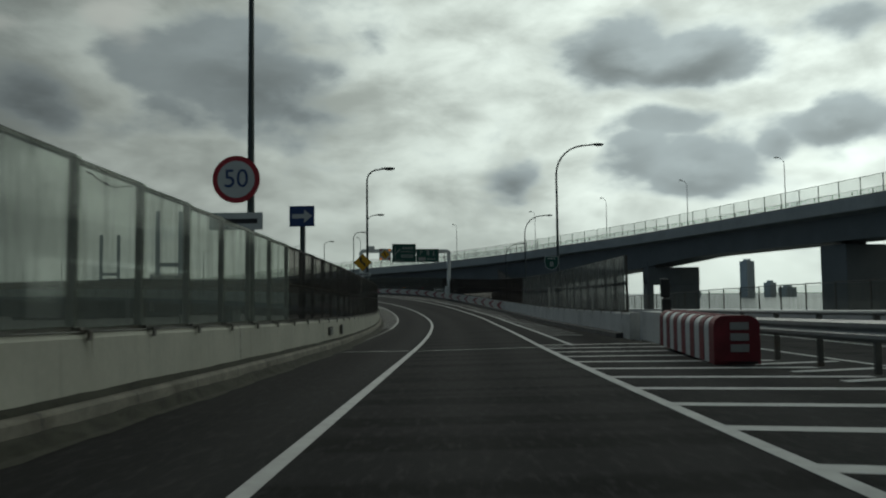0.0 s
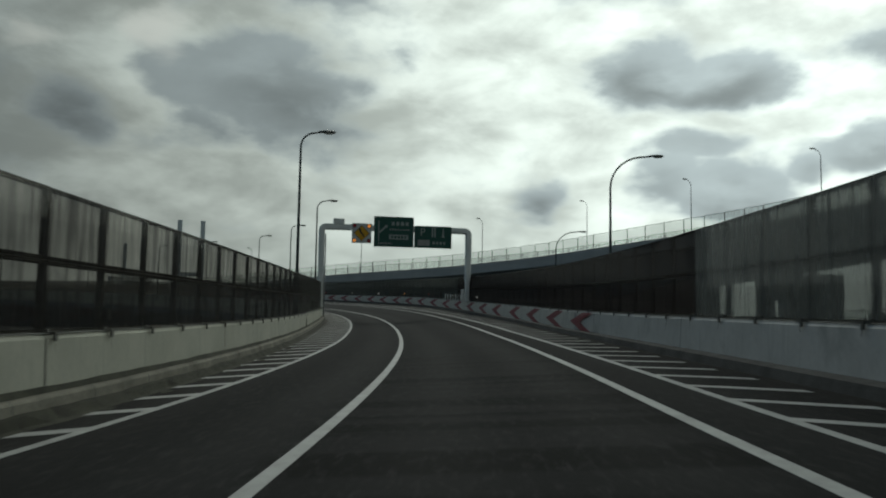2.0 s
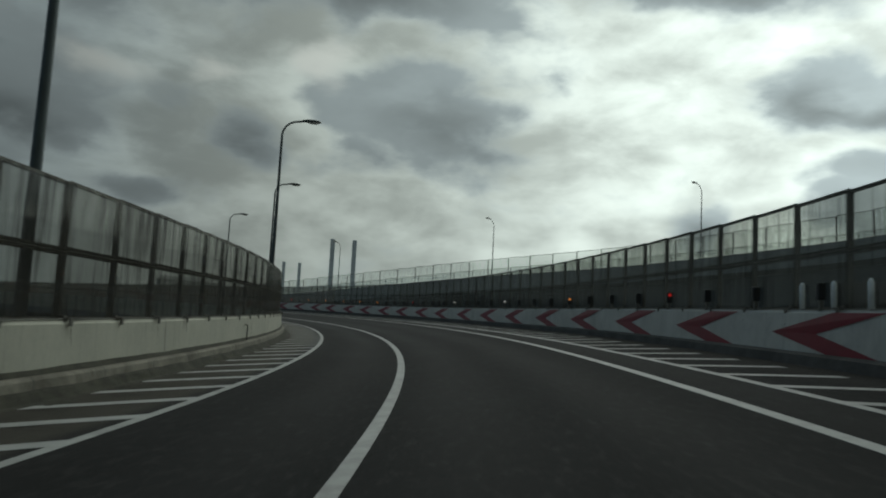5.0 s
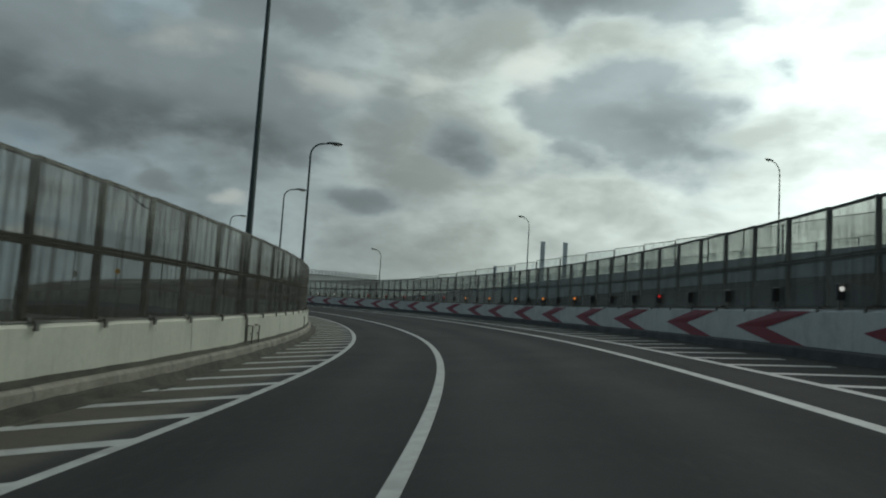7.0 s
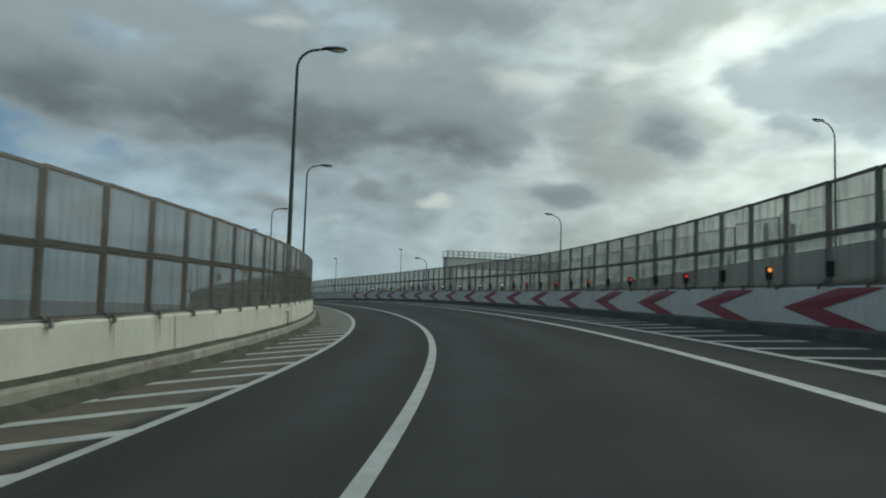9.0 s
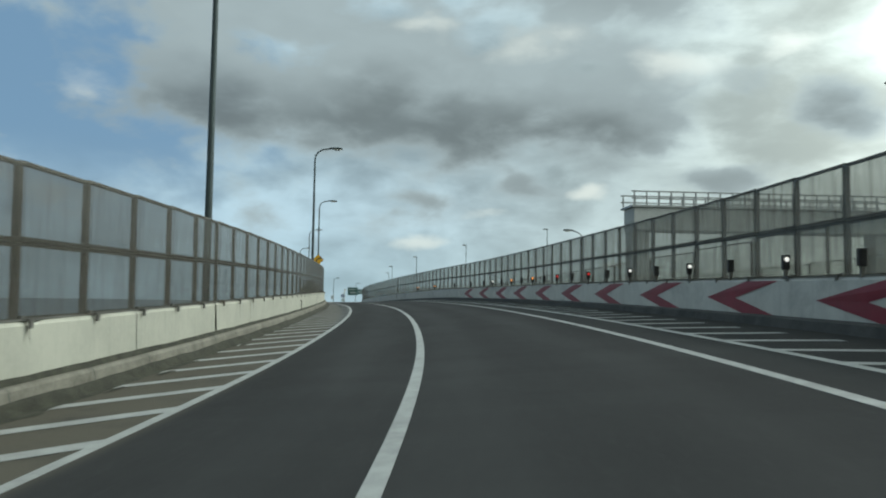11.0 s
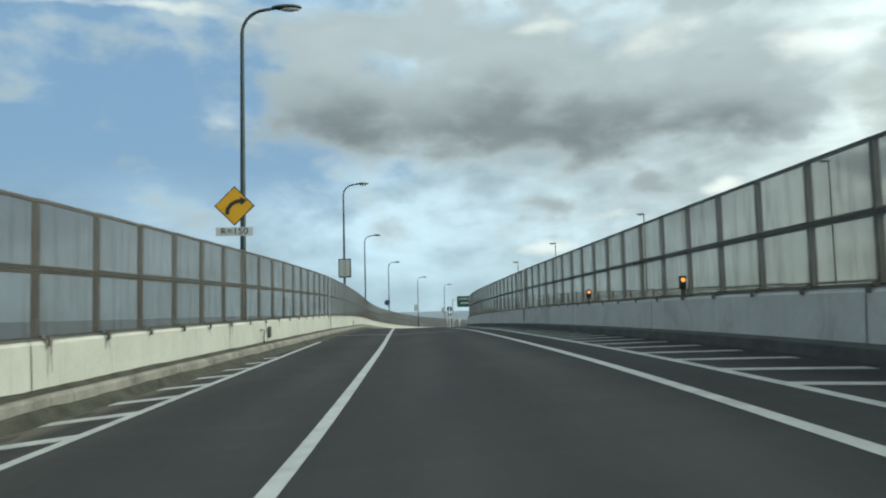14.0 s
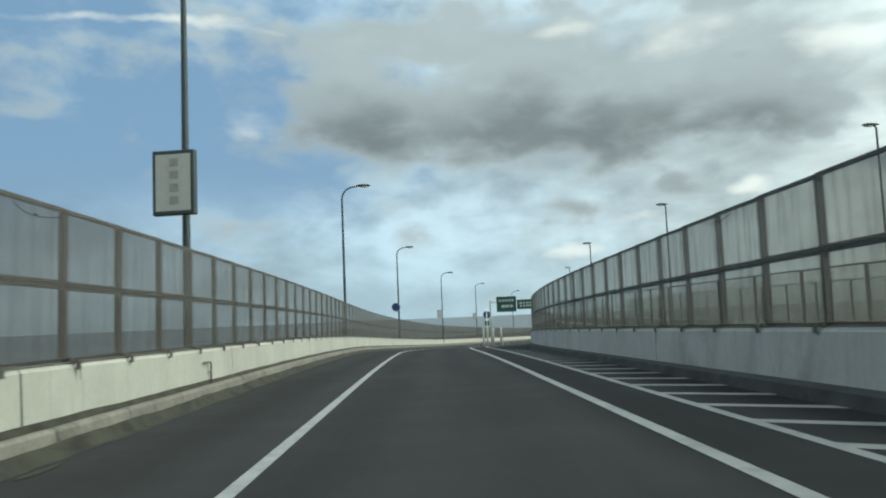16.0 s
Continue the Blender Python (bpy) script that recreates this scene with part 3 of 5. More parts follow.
def sweep(profile, s0, s1, step=1.0, closed=True, uv=False):
    """Carry a cross-section along the road. profile(s) gives (u, z) points, z above the road surface."""
    bm = bmesh.new()
    layer = bm.loops.layers.uv.new("road") if uv else None
    n = max(2, int(round((s1 - s0) / step)) + 1)
    rows, info = [], {}
    for s in np.linspace(s0, s1, n):
        ring = []
        for u, z in profile(float(s)):
            v = bm.verts.new(at(s, u, z))
            info[v] = (u, float(s))
            ring.append(v)
        rows.append(ring)
    m = len(rows[0])
    for a, b in zip(rows, rows[1:]):
        for k in range(m if closed else m - 1):
            j = (k + 1) % m
            bm.faces.new((a[k], a[j], b[j], b[k]))
    if closed:
        bm.faces.new(rows[0][::-1])
        bm.faces.new(rows[-1])
        bmesh.ops.recalc_face_normals(bm, faces=bm.faces[:])
    if uv:
        for f in bm.faces:
            for lp in f.loops:
                lp[layer].uv = info[lp.vert]
    return bm


def strip(centre, width, s0, s1, lift=0.006, step=1.0):
    """A painted stripe, a few millimetres thick, lying on the road."""
    return sweep(lambda s: [(centre(s) - width / 2, lift - 0.004), (centre(s) - width / 2, lift), (centre(s) + width / 2, lift), (centre(s) + width / 2, lift - 0.004)], s0, s1, step, closed=False)


def lettering(name, text, size, parent, mat, x=0.0, z=0.0, y=0.0, stretch=1.0):
    """Raised letters on a board that faces -y."""
    cu = bpy.data.curves.new(name, "FONT")
    cu.body, cu.size, cu.align_x, cu.align_y, cu.extrude = text, size, "CENTER", "CENTER", 0.004
    tmp = bpy.data.objects.new(name, cu)
    scene.collection.objects.link(tmp)
    me = bpy.data.meshes.new_from_object(tmp.evaluated_get(bpy.context.evaluated_depsgraph_get()))
    bpy.data.objects.remove(tmp)
    bpy.data.curves.remove(cu)
    me.materials.clear()
    me.materials.append(mat)
    ob = new(name, me)
    ob.parent = parent
    ob.matrix_basis = pose(x, y, z, 90, 0, 0) @ Matrix.Diagonal((stretch, 1, 1, 1))
    return ob

# ---------------------------------------------------------------- ground, road, kerbs, parapets
bm = bmesh.new()
bmesh.ops.create_circle(bm, cap_ends=True, radius=4200, segments=96)
for v in bm.verts:
    v.co.z = -13.0
water = tagged(mesh_object("water", bm, GROUND), "dull grey-green harbour water far below the ramp", "water", kind="structure")

bm = bmesh.new()
shore = [(-14, 40), (-60, 70), (-120, 60), (-260, 150), (-420, 210), (-620, 380), (-700, 600), (-560, 820), (-300, 900), (-60, 860), (60, 700), (40, 480), (20, 300), (10, 150)]
top = [bm.verts.new((x, y, -12.5)) for x, y in shore]
low = [bm.verts.new((x * 1.01, y * 1.01, -13.2)) for x, y in shore]
bm.faces.new(top[::-1])
for k in range(len(top)):
    bm.faces.new((top[k], low[k], low[(k + 1) % len(top)], top[(k + 1) % len(top)]))
bmesh.ops.recalc_face_normals(bm, faces=bm.faces[:])
tagged(mesh_object("land", bm, SHORE), "dark scrubby land beside the water", "land", kind="structure")
GORE_END = 27.0


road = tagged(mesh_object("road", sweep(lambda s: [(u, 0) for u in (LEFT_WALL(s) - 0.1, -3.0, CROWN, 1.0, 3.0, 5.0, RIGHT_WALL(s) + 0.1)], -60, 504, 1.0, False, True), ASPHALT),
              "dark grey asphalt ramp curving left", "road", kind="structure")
mesh_object("deck", sweep(lambda s: [(LEFT_WALL(s) - 0.35, -0.75), (LEFT_WALL(s) - 0.35, -2.2), (RIGHT_WALL(s) + 0.35, -2.2), (RIGHT_WALL(s) + 0.35, -0.75)], -60, 504, 2.0), GIRDER_SHADED)
tagged(bpy.data.objects["deck"], "dark steel deck under the ramp", "deck", kind="structure")

kl = mesh_object("kerb_left", sweep(lambda s: [(LEFT_WALL(s) - 0.02, -0.05), (LEFT_WALL(s) - 0.02, 0.315), (LEFT_WALL(s) + 0.10, 0.295), (LEFT_WALL(s) + 0.135, 0.26), (LEFT_WALL(s) + 0.17, -0.05)], -60, 504), KERB)
tagged(kl, "stained concrete kerb at the foot of the parapet", "kerb", kind="structure")
kr = mesh_object("kerb_right", sweep(lambda s: [(RIGHT_WALL(s) + 0.02, -0.05), (RIGHT_WALL(s) + 0.02, 0.2), (RIGHT_WALL(s) - 0.24, 0.17), (RIGHT_WALL(s) - 0.28, -0.05)], GORE_END + 1, 504), KERB_DARK)
tagged(kr, "grimy dark kerb at the foot of the parapet", "kerb", kind="structure")


def rough_edge(s, k):
    return sum(math.sin(s * f + k * f) / n for n, f in ((1, 1.31), (1.4, 3.73), (1.8, 7.9), (2.4, 13.3))) / 2.4


grime = mesh_object("grime_line", sweep(lambda s: [(LEFT_WALL(s) - 0.012, 0.305), (LEFT_WALL(s) - 0.014, 0.385 + 0.012 * rough_edge(s, 1)), (LEFT_WALL(s) - 0.002, 0.37 + 0.012 * rough_edge(s, 1)), (LEFT_WALL(s) + 0.045 + 0.018 * rough_edge(s, 2), 0.308)], -60, 504, 0.4), GRIME)
tagged(grime, "dark silt and moss along the foot of the parapet", "grime", kind="structure")
silt = mesh_object("silt_line", sweep(lambda s: [(LEFT_WALL(s) + 0.12, -0.01), (LEFT_WALL(s) + 0.155, 0.15 + 0.02 * rough_edge(s, 5)), (LEFT_WALL(s) + 0.19, 0.12 + 0.02 * rough_edge(s, 5)), (LEFT_WALL(s) + 0.27 + 0.04 * rough_edge(s, 3), 0.02), (LEFT_WALL(s) + 0.38 + 0.09 * rough_edge(s, 4), -0.01)], -60, 504, 0.4), GRIME)
tagged(silt, "dark wet silt in the gutter by the kerb", "grime", kind="structure")
WALL_H = 1.0
wl = mesh_object("wall_left", sweep(lambda s: [(LEFT_WALL(s), -0.1), (LEFT_WALL(s) - 0.03, WALL_H - 0.05), (LEFT_WALL(s) - 0.07, WALL_H), (LEFT_WALL(s) - 0.36, WALL_H), (LEFT_WALL(s) - 0.4, WALL_H - 0.04), (LEFT_WALL(s) - 0.4, -1.2)], -60, 504), CREAM)
tagged(wl, "cream concrete parapet with rain stains", "parapet", kind="structure")
WALL_R = 0.92
wr = mesh_object("wall_right", sweep(lambda s: [(RIGHT_WALL(s), -0.1), (RIGHT_WALL(s) + 0.03, WALL_R - 0.05), (RIGHT_WALL(s) + 0.07, WALL_R), (RIGHT_WALL(s) + 0.36, WALL_R), (RIGHT_WALL(s) + 0.4, WALL_R - 0.04), (RIGHT_WALL(s) + 0.4, -1.2)], GORE_END, 504), GREY)
tagged(wr, "grey concrete parapet with rain stains", "parapet", kind="structure")

kj = thing("kerb_joint", "dark joints between the kerb stones", "joint", kind="structure")
for k in range(150):
    s = 0.7 + 2.1 * k
    part("joint", sweep(lambda q: [(LEFT_WALL(q) + 0.02, 0.314), (LEFT_WALL(q) + 0.102, 0.299), (LEFT_WALL(q) + 0.139, 0.262), (LEFT_WALL(q) + 0.17, 0.02)], s - 0.012, s + 0.012, 0.024, closed=False), KERB_DARK, kj)

# painted lines
marks = thing("road_marking", "white painted lane lines and edge hatching on asphalt", "road marking", kind="structure")
part("lane_line", strip(LEFT_LINE, 0.155, -60, 503), PAINT, marks)
part("lane_line", strip(RIGHT_LINE, 0.165, -60, 503), PAINT, marks)
part("edge_line", strip(LEFT_EDGE, 0.13, 24, 47), WORN_PAINT, marks, "worn grey line")
part("edge_line", strip(LEFT_EDGE, 0.13, 47, 296), PAINT, marks)
part("edge_line", strip(LEFT_EDGE, 0.1, 296.4, 303), WORN_PAINT, marks, "worn grey line")
part("edge_line", strip(RIGHT_EDGE, 0.14, 24.5, 503), PAINT, marks)


def hatch_bar(s, u0, u1, slant, width=0.26):
    """A bar from the edge line u0 to u1, drawn back along the road by slant."""
    bm = bmesh.new()
    pts = []
    for k in range(4):
        f = k / 3
        pts.append((s - slant * f, u0 + (u1 - u0) * f))
    a = [bm.verts.new(at(x - width / 2, u, 0.006)) for x, u in pts]
    b = [bm.verts.new(at(x + width / 2, u, 0.006)) for x, u in pts]
    for i in range(3):
        bm.faces.new((a[i], a[i + 1], b[i + 1], b[i]) if u1 > u0 else (a[i + 1], a[i], b[i], b[i + 1]))
    return bm


LEFT_BARS = line([(-46, 47.3), (-33, 71.43), (0, 132.83), (30, 188.06), (61, 244.52), (84, 286.2), (86, 290)])
for k in range(-45, 86):
    s = LEFT_BARS(k)
    wide = LEFT_EDGE(s) - LEFT_WALL(s) - 0.36
    if wide > 0.3:
        part("hatch_bar", hatch_bar(s, LEFT_EDGE(s), LEFT_EDGE(s) - wide, 0.9 * wide, 0.4), PAINT, marks)
RIGHT_BARS = line([(-9, 32.4), (0, 49.13), (77, 191.96), (126, 282.72), (131, 291.4), (250, 505)])
for k in range(-9, 160):
    s = RIGHT_BARS(k)
    part("hatch_bar", hatch_bar(s, RIGHT_EDGE(s), RIGHT_EDGE(s) + 1.36, 1.25, 0.33), PAINT, marks)

# clumps of silt on the hatched strip beside the kerb
rnd = random.Random(31)
for k in range(150):
    s = 20 + 1.95 * k + rnd.uniform(-0.3, 0.3)
    if rnd.random() < 0.25:
        continue
    bm = bmesh.new()
    u, long, wide = LEFT_WALL(s) + rnd.uniform(0.38, 0.5), rnd.uniform(0.2, 0.5), rnd.uniform(0.05, 0.11)
    ring = [(long * math.cos(a) * rnd.uniform(0.6, 1.1), wide * math.sin(a) * rnd.uniform(0.5, 1.2)) for a in (2 * math.pi * q / 12 for q in range(12))]
    mid = bm.verts.new(at(s, u, 0.022))
    rim = [bm.verts.new(at(s + x, u + y, 0.008)) for x, y in ring]
    for q in range(12):
        bm.faces.new((mid, rim[(q + 1) % 12], rim[q]))
    part("clump", bm, GRIME, silt, "dark clump of silt")

# ---------------------------------------------------------------- noise barriers
LEFT_TOP = line([(-60, 2.93), (-10, 2.93), (2, 2.91), (14, 2.88), (26, 2.87), (38, 2.84), (50, 2.84), (62, 2.86), (74, 2.90), (86, 2.93), (98, 2.95), (110, 2.96), (122, 2.96), (134, 2.95), (146, 2.94), (158, 2.93), (170, 2.92), (182, 2.93), (194, 2.91), (206, 2.90), (218, 2.89), (230, 2.88), (242, 2.86), (254, 2.85), (266, 2.88), (278, 2.91), (290, 2.94), (302, 2.95), (314, 2.96), (326, 2.97), (338, 2.98), (350, 2.98), (362, 2.98), (520, 2.98)])
RIGHT_TOP = line([(-60, 3.02), (-10, 3.02), (2, 3.01), (14, 3.01), (26, 3.00), (38, 2.98), (50, 2.96), (62, 2.94), (74, 2.92), (86, 2.92), (98, 2.92), (110, 2.92), (122, 2.92), (134, 2.92), (146, 2.93), (158, 2.93), (170, 2.93), (182, 2.92), (194, 2.90), (206, 2.90), (218, 2.90), (230, 2.91), (242, 2.92), (254, 2.92), (266, 2.91), (278, 2.91), (290, 2.93), (302, 2.96), (314, 2.98), (326, 3.00), (338, 3.01), (350, 3.01), (362, 3.02), (520, 3.02)])


def piece_mesh(name, bm, mat):
    me = bpy.data.meshes.new(name)
    bm.normal_update()
    bm.to_mesh(me)
    bm.free()
    me.materials.append(mat)
    return me


# unit pieces: a bay 1 long in y and 1 high in z
POST = boxes(((0.075, 0.012, 1), (0, 0, 0.5)), ((0.01, 0.075, 1), (-0.0375, 0, 0.5)), ((0.01, 0.075, 1), (0.0375, 0, 0.5)))
POST_ME = piece_mesh("post", POST, STEEL)
DEEP_POST_ME = piece_mesh("post", boxes(((0.08, 0.012, 1), (0, 0, 0.5)), ((0.01, 0.08, 1), (-0.04, 0, 0.5)), ((0.01, 0.08, 1), (0.04, 0, 0.5))), STEEL)
TAN_POST_ME = piece_mesh("post", boxes(((0.07, 0.012, 1), (0, 0, 0.5)), ((0.01, 0.075, 1), (-0.035, 0, 0.5)), ((0.01, 0.075, 1), (0.035, 0, 0.5))), TAN_STEEL)
PANEL_ME = {"clear": piece_mesh("panel", boxes(((0.012, 1, 1), (0, 0.5, 0.5))), CLEAR), "dark": piece_mesh("panel", boxes(((0.012, 1, 1), (0, 0.5, 0.5))), DARK_CLEAR), "smoky": piece_mesh("panel", boxes(((0.012, 1, 1), (0, 0.5, 0.5))), SMOKE), "hazy": piece_mesh("panel", boxes(((0.012, 1, 1), (0, 0.5, 0.5))), HAZY), "clean": piece_mesh("panel", boxes(((0.012, 1, 1), (0, 0.5, 0.5))), CLEAN), "grey": piece_mesh("panel", boxes(((0.012, 1, 1), (0, 0.5, 0.5))), GREY_SHEET), "murky": piece_mesh("panel", boxes(((0.012, 1, 1), (0, 0.5, 0.5))), MURKY), "milky": piece_mesh("panel", boxes(((0.012, 1, 1), (0, 0.5, 0.5))), MILKY), "sheer": piece_mesh("panel", boxes(((0.012, 1, 1), (0, 0.5, 0.5))), SHEER), "frost": piece_mesh("panel", boxes(((0.012, 1, 1), (0, 0.5, 0.5))), FROST)}
dice = random.Random(11)
drip = bmesh.new()
drip.faces.new([drip.verts.new(v) for v in ((0.204, -0.035, -0.03), (0.226, -0.02, -0.35), (0.226, 0.015, -0.4), (0.204, 0.035, -0.03))])
DRIP_ME = piece_mesh("drip_stain", drip, DRIP)
RAIL_ME = piece_mesh("rail", boxes(((0.07, 1, 1), (0, 0.5, 0.5))), STEEL)
BASE_ME = piece_mesh("bracket", boxes(((0.26, 0.16, 0.02), (0, 0, 0.01)), ((0.05, 0.09, 0.06), (0.1, 0, 0.04)), ((0.03, 0.42, 0.03), (0.15, 0.14, 0.025)), ((0.03, 0.07, 0.09), (0.212, 0, -0.03)), ((0.09, 0.05, 0.03), (0.17, 0, 0.025))), STEEL)


def barrier(name, label, wall, offset, foot, top, stations, side, kind_of):
    root = thing(name, label, "noise barrier", kind="structure")
    for sa, sb in zip(stations, stations[1:]):
        a, b = at(sa, wall(sa) + offset, foot), at(sb, wall(sb) + offset, foot)
        h = top((sa + sb) / 2) - foot
        d = b - a
        rz = math.atan2(-d.x, d.y)
        ln = math.hypot(d.x, d.y)
        # shear so that the bay follows the grade and stays plumb
        base = Matrix.Translation(a) @ Matrix.Rotation(rz, 4, "Z") @ Matrix(((1, 0, 0, 0), (0, 1, 0, 0), (0, d.z / ln, 1, 0), (0, 0, 0, 1)))
        share("post", POST_ME if sa < 164 else TAN_POST_ME if side > 0 else DEEP_POST_ME, root, base @ Matrix.Diagonal((1, 1, h, 1)))
        share("bracket", BASE_ME, root, base @ Matrix.Diagonal((side, 1, 1, 1)))
        if dice.random() < 0.4:
            share("drip_stain", DRIP_ME, root, base @ Matrix.Diagonal((side, 1, 1, 1)) @ Matrix.Translation((0, dice.uniform(-0.06, 0.06), 0)) @ Matrix.Diagonal((1, dice.uniform(0.25, 0.7), dice.uniform(0.4, 1.2), 1)))
        sheet = PANEL_ME[kind_of(sa)]
        out = 0.075
        if side > 0 and sa < 17.5:
            share("panel", sheet, root, base @ Matrix.Translation((out * side, 0.004, 0.05)) @ Matrix.Diagonal((1, ln - 0.008, h - 0.07, 1)))
        else:
            mid = h * 0.5
            share("lower_panel", sheet, root, base @ Matrix.Translation((out * side, 0.004, 0.05)) @ Matrix.Diagonal((1, ln - 0.008, mid - 0.06, 1)))
            share("upper_panel", sheet, root, base @ Matrix.Translation((out * side, 0.004, mid)) @ Matrix.Diagonal((1, ln - 0.008, h - mid - 0.02, 1)))
            share("middle_rail", RAIL_ME, root, base @ Matrix.Translation((0, 0, mid - 0.055)) @ Matrix.Diagonal((1, ln, 0.11, 1)))
        share("top_rail", RAIL_ME, root, base @ Matrix.Translation((0, 0, h - 0.045)) @ Matrix.Diagonal((1.2, ln, 0.045, 1)))
        share("bottom_rail", RAIL_ME, root, base @ Matrix.Translation((0, 0, 0.0)) @ Matrix.Diagonal((0.9, ln, 0.06, 1)))
    return root


POSTS_L = line([(-37, -57.55), (0, 8.16), (24, 50.15), (36, 71.18), (67, 126.87), (72, 134.51), (76, 141.9), (80, 148.82), (84, 157.06), (91, 170.89), (96, 180.81), (102, 190.95), (107, 199.55), (133, 246.54), (138, 255.73), (142, 262.72), (146, 270.04), (150, 277.2), (154, 284.11), (159, 293.27), (164, 301.85), (170, 312.3), (174, 319.22), (277, 500)])
POSTS_R = line([(-67, -58.94), (0, 60.05), (46, 139.95), (51, 148.37), (57, 158.36), (62, 166.48), (66, 173.35), (70, 179.61), (74, 186.09), (79, 194.63), (84, 202.99), (88, 209.84), (112, 251.03), (116, 258.04), (120, 264.91), (124, 271.47), (128, 278.3), (132, 285.2), (137, 293.74), (144, 305.89), (148, 312.72), (252, 500)])
barrier("noise_barrier_left", "see-through plastic noise barrier with steel posts, dirty", LEFT_WALL, -0.2, WALL_H, LEFT_TOP, [POSTS_L(k) for k in range(-37, 278)], 1,
        lambda s: "milky" if s <= 17.5 else "smoky" if s < 75 else "murky" if s < 128 else "clear" if s < 164 else "frost")
barrier("noise_barrier_right", "see-through plastic noise barrier with steel posts, dirty", RIGHT_WALL, 0.2, WALL_R, RIGHT_TOP, [POSTS_R(k) for k in range(-18, 253)], -1,
        lambda s: "hazy" if s < 58.2 else "dark" if s < 106 else "clean" if s < 180 else "grey")

for nm, wall, sg, h, s0 in (("cable_left", LEFT_WALL, -1, WALL_H, -60), ("cable_right", RIGHT_WALL, 1, WALL_R, 30)):
    pipe = mesh_object(nm, sweep(lambda s: [(wall(s) + sg * 0.06 + 0.012 * math.cos(a), h + 0.016 + 0.012 * math.sin(a)) for a in (k * math.pi / 3 for k in range(6))], s0, 504, 1.0), STEEL)
    tagged(pipe, "thin dark grey conduit along the top of the parapet", "conduit", kind="structure")

# chevron boards on the right parapet
boards = thing("chevron_sign", "white boards with red arrow chevrons on the parapet", "chevron sign", kind="structure")
part("board", sweep(lambda s: [(RIGHT_WALL(s) + 0.0, 0.16), (RIGHT_WALL(s) - 0.03, 0.16), (RIGHT_WALL(s) - 0.02, 0.88), (RIGHT_WALL(s) + 0.02, 0.88)], 71, 271.5), BOARD, boards)


def chevron(s):
    """An arrow that points along the road, as thick as a sheet."""
    bm = bmesh.new()
    mid, half = 0.52, 0.37

    def p(x, z, out):
        return bm.verts.new(at(s + x, RIGHT_WALL(s + x) - 0.034 - out + 0.01 * z, z))

    for sgn in (1, -1):
        q = [(0, mid), (-1.6, mid), (-3.6, mid + sgn * half), (-2.15, mid + sgn * half)]
        f = [p(x, z, 0.006) for x, z in q]
        bm.faces.new(f if sgn > 0 else f[::-1])
    return bm


ARROWS = line([(0, 71.7), (1, 76.5), (2, 81.4), (3, 86.4), (4, 92.3), (12, 133.0), (13, 138.3), (14, 143.3), (15, 148.4), (16, 153.8), (17, 158.6), (18, 163.7), (19, 168.4), (20, 173.4), (21, 178.1), (22, 183.2), (23, 187.5), (24, 192.4), (25, 197.3), (26, 202.2), (27, 207.4), (28, 212.4), (29, 217.4), (30, 222.5), (31, 227.5), (36, 253.8), (37, 258.9), (38, 264.2), (39, 269.3)])
for k in range(40):
    part("arrow", chevron(ARROWS(k)), RED, boards)

# ---------------------------------------------------------------- street lamps


def street_lamp(name, m, height=9.75, arm=1.9, base=0.0, r=0.085, bend=0.9, label="", group="street lamps along the ramp"):
    """A tapered pole with a curved arm (towards local +x) and a flat lantern."""
    t = thing(name, label or "dark green-grey street lamp with a curved arm", "street lamp", m, group)
    bm = bmesh.new()
    pts, rad = [(0, 0, base), (0, 0, base + 0.5)], [r * 1.15, r * 1.1]
    for k in range(1, 5):
        pts.append((0, 0, base + 0.5 + (height - bend - base - 0.5) * k / 4))
        rad.append(r * (1.1 - 0.45 * k / 4))
    for k in range(1, 8):
        a = k / 7 * math.radians(86)
        pts.append((bend * (1 - math.cos(a)), 0, height - bend + bend * math.sin(a)))
        rad.append(r * 0.55)
    pts.append((arm - 0.45, 0, height + 0.05))
    rad.append(r * 0.5)
    tube(bm, pts, rad, 10)
    part("pole", bm, POLE, t)
    part("base_flange", boxes(((0.34, 0.34, 0.03), (0, 0, base + 0.015), 0.005)), GALV, t)
    bm = bmesh.new()
    bmesh.ops.create_uvsphere(bm, u_segments=16, v_segments=8, radius=1.0)
    for v in bm.verts:
        v.co.x = v.co.x * 0.42 * (1.0 if v.co.x > 0 else 1.25) + arm - 0.1
        v.co.y *= 0.16
        v.co.z = v.co.z * (0.1 if v.co.z > 0 else 0.06) + height + 0.06
    for f in bm.faces:
        f.smooth = True
    head = part("lantern", bm, POLE, t)
    bm = bmesh.new()
    bmesh.ops.create_uvsphere(bm, u_segments=14, v_segments=6, radius=1.0)
    for v in bm.verts:
        v.co = (v.co.x * 0.3 + arm - 0.05, v.co.y * 0.12, v.co.z * 0.07 + height + 0.015)
    part("glass", bm, LENS_WHITE, head, "pale glass lens")
    return t


lamp = street_lamp("street_lamp", stand(47.9, -5.23, -0.13), height=10.1, arm=1.46, bend=0.72)
LAMPS_LEFT = [(-42, -4.6, 0), (-12, -4.6, 0), (17.0, -4.55, 0), (79.7, -6.19, 0.06), (108.6, -5.98, 0.05), (134.4, -5.84, -0.07), (154.2, -5.72, -0.1), (178.9, -5.72, 0.1), (199.15, -5.55, 0), (226, -5.55, -0.1),
              (258.25, -6.03, 0.1), (287.4, -5.13, 0.1), (318.5, -4.86, 0.06), (349, -5.25, 0.0), (380, -5.3, 0.1), (411, -5.1, 0.25), (442, -5.85, 0.7), (473, -6.0, 0.9)]
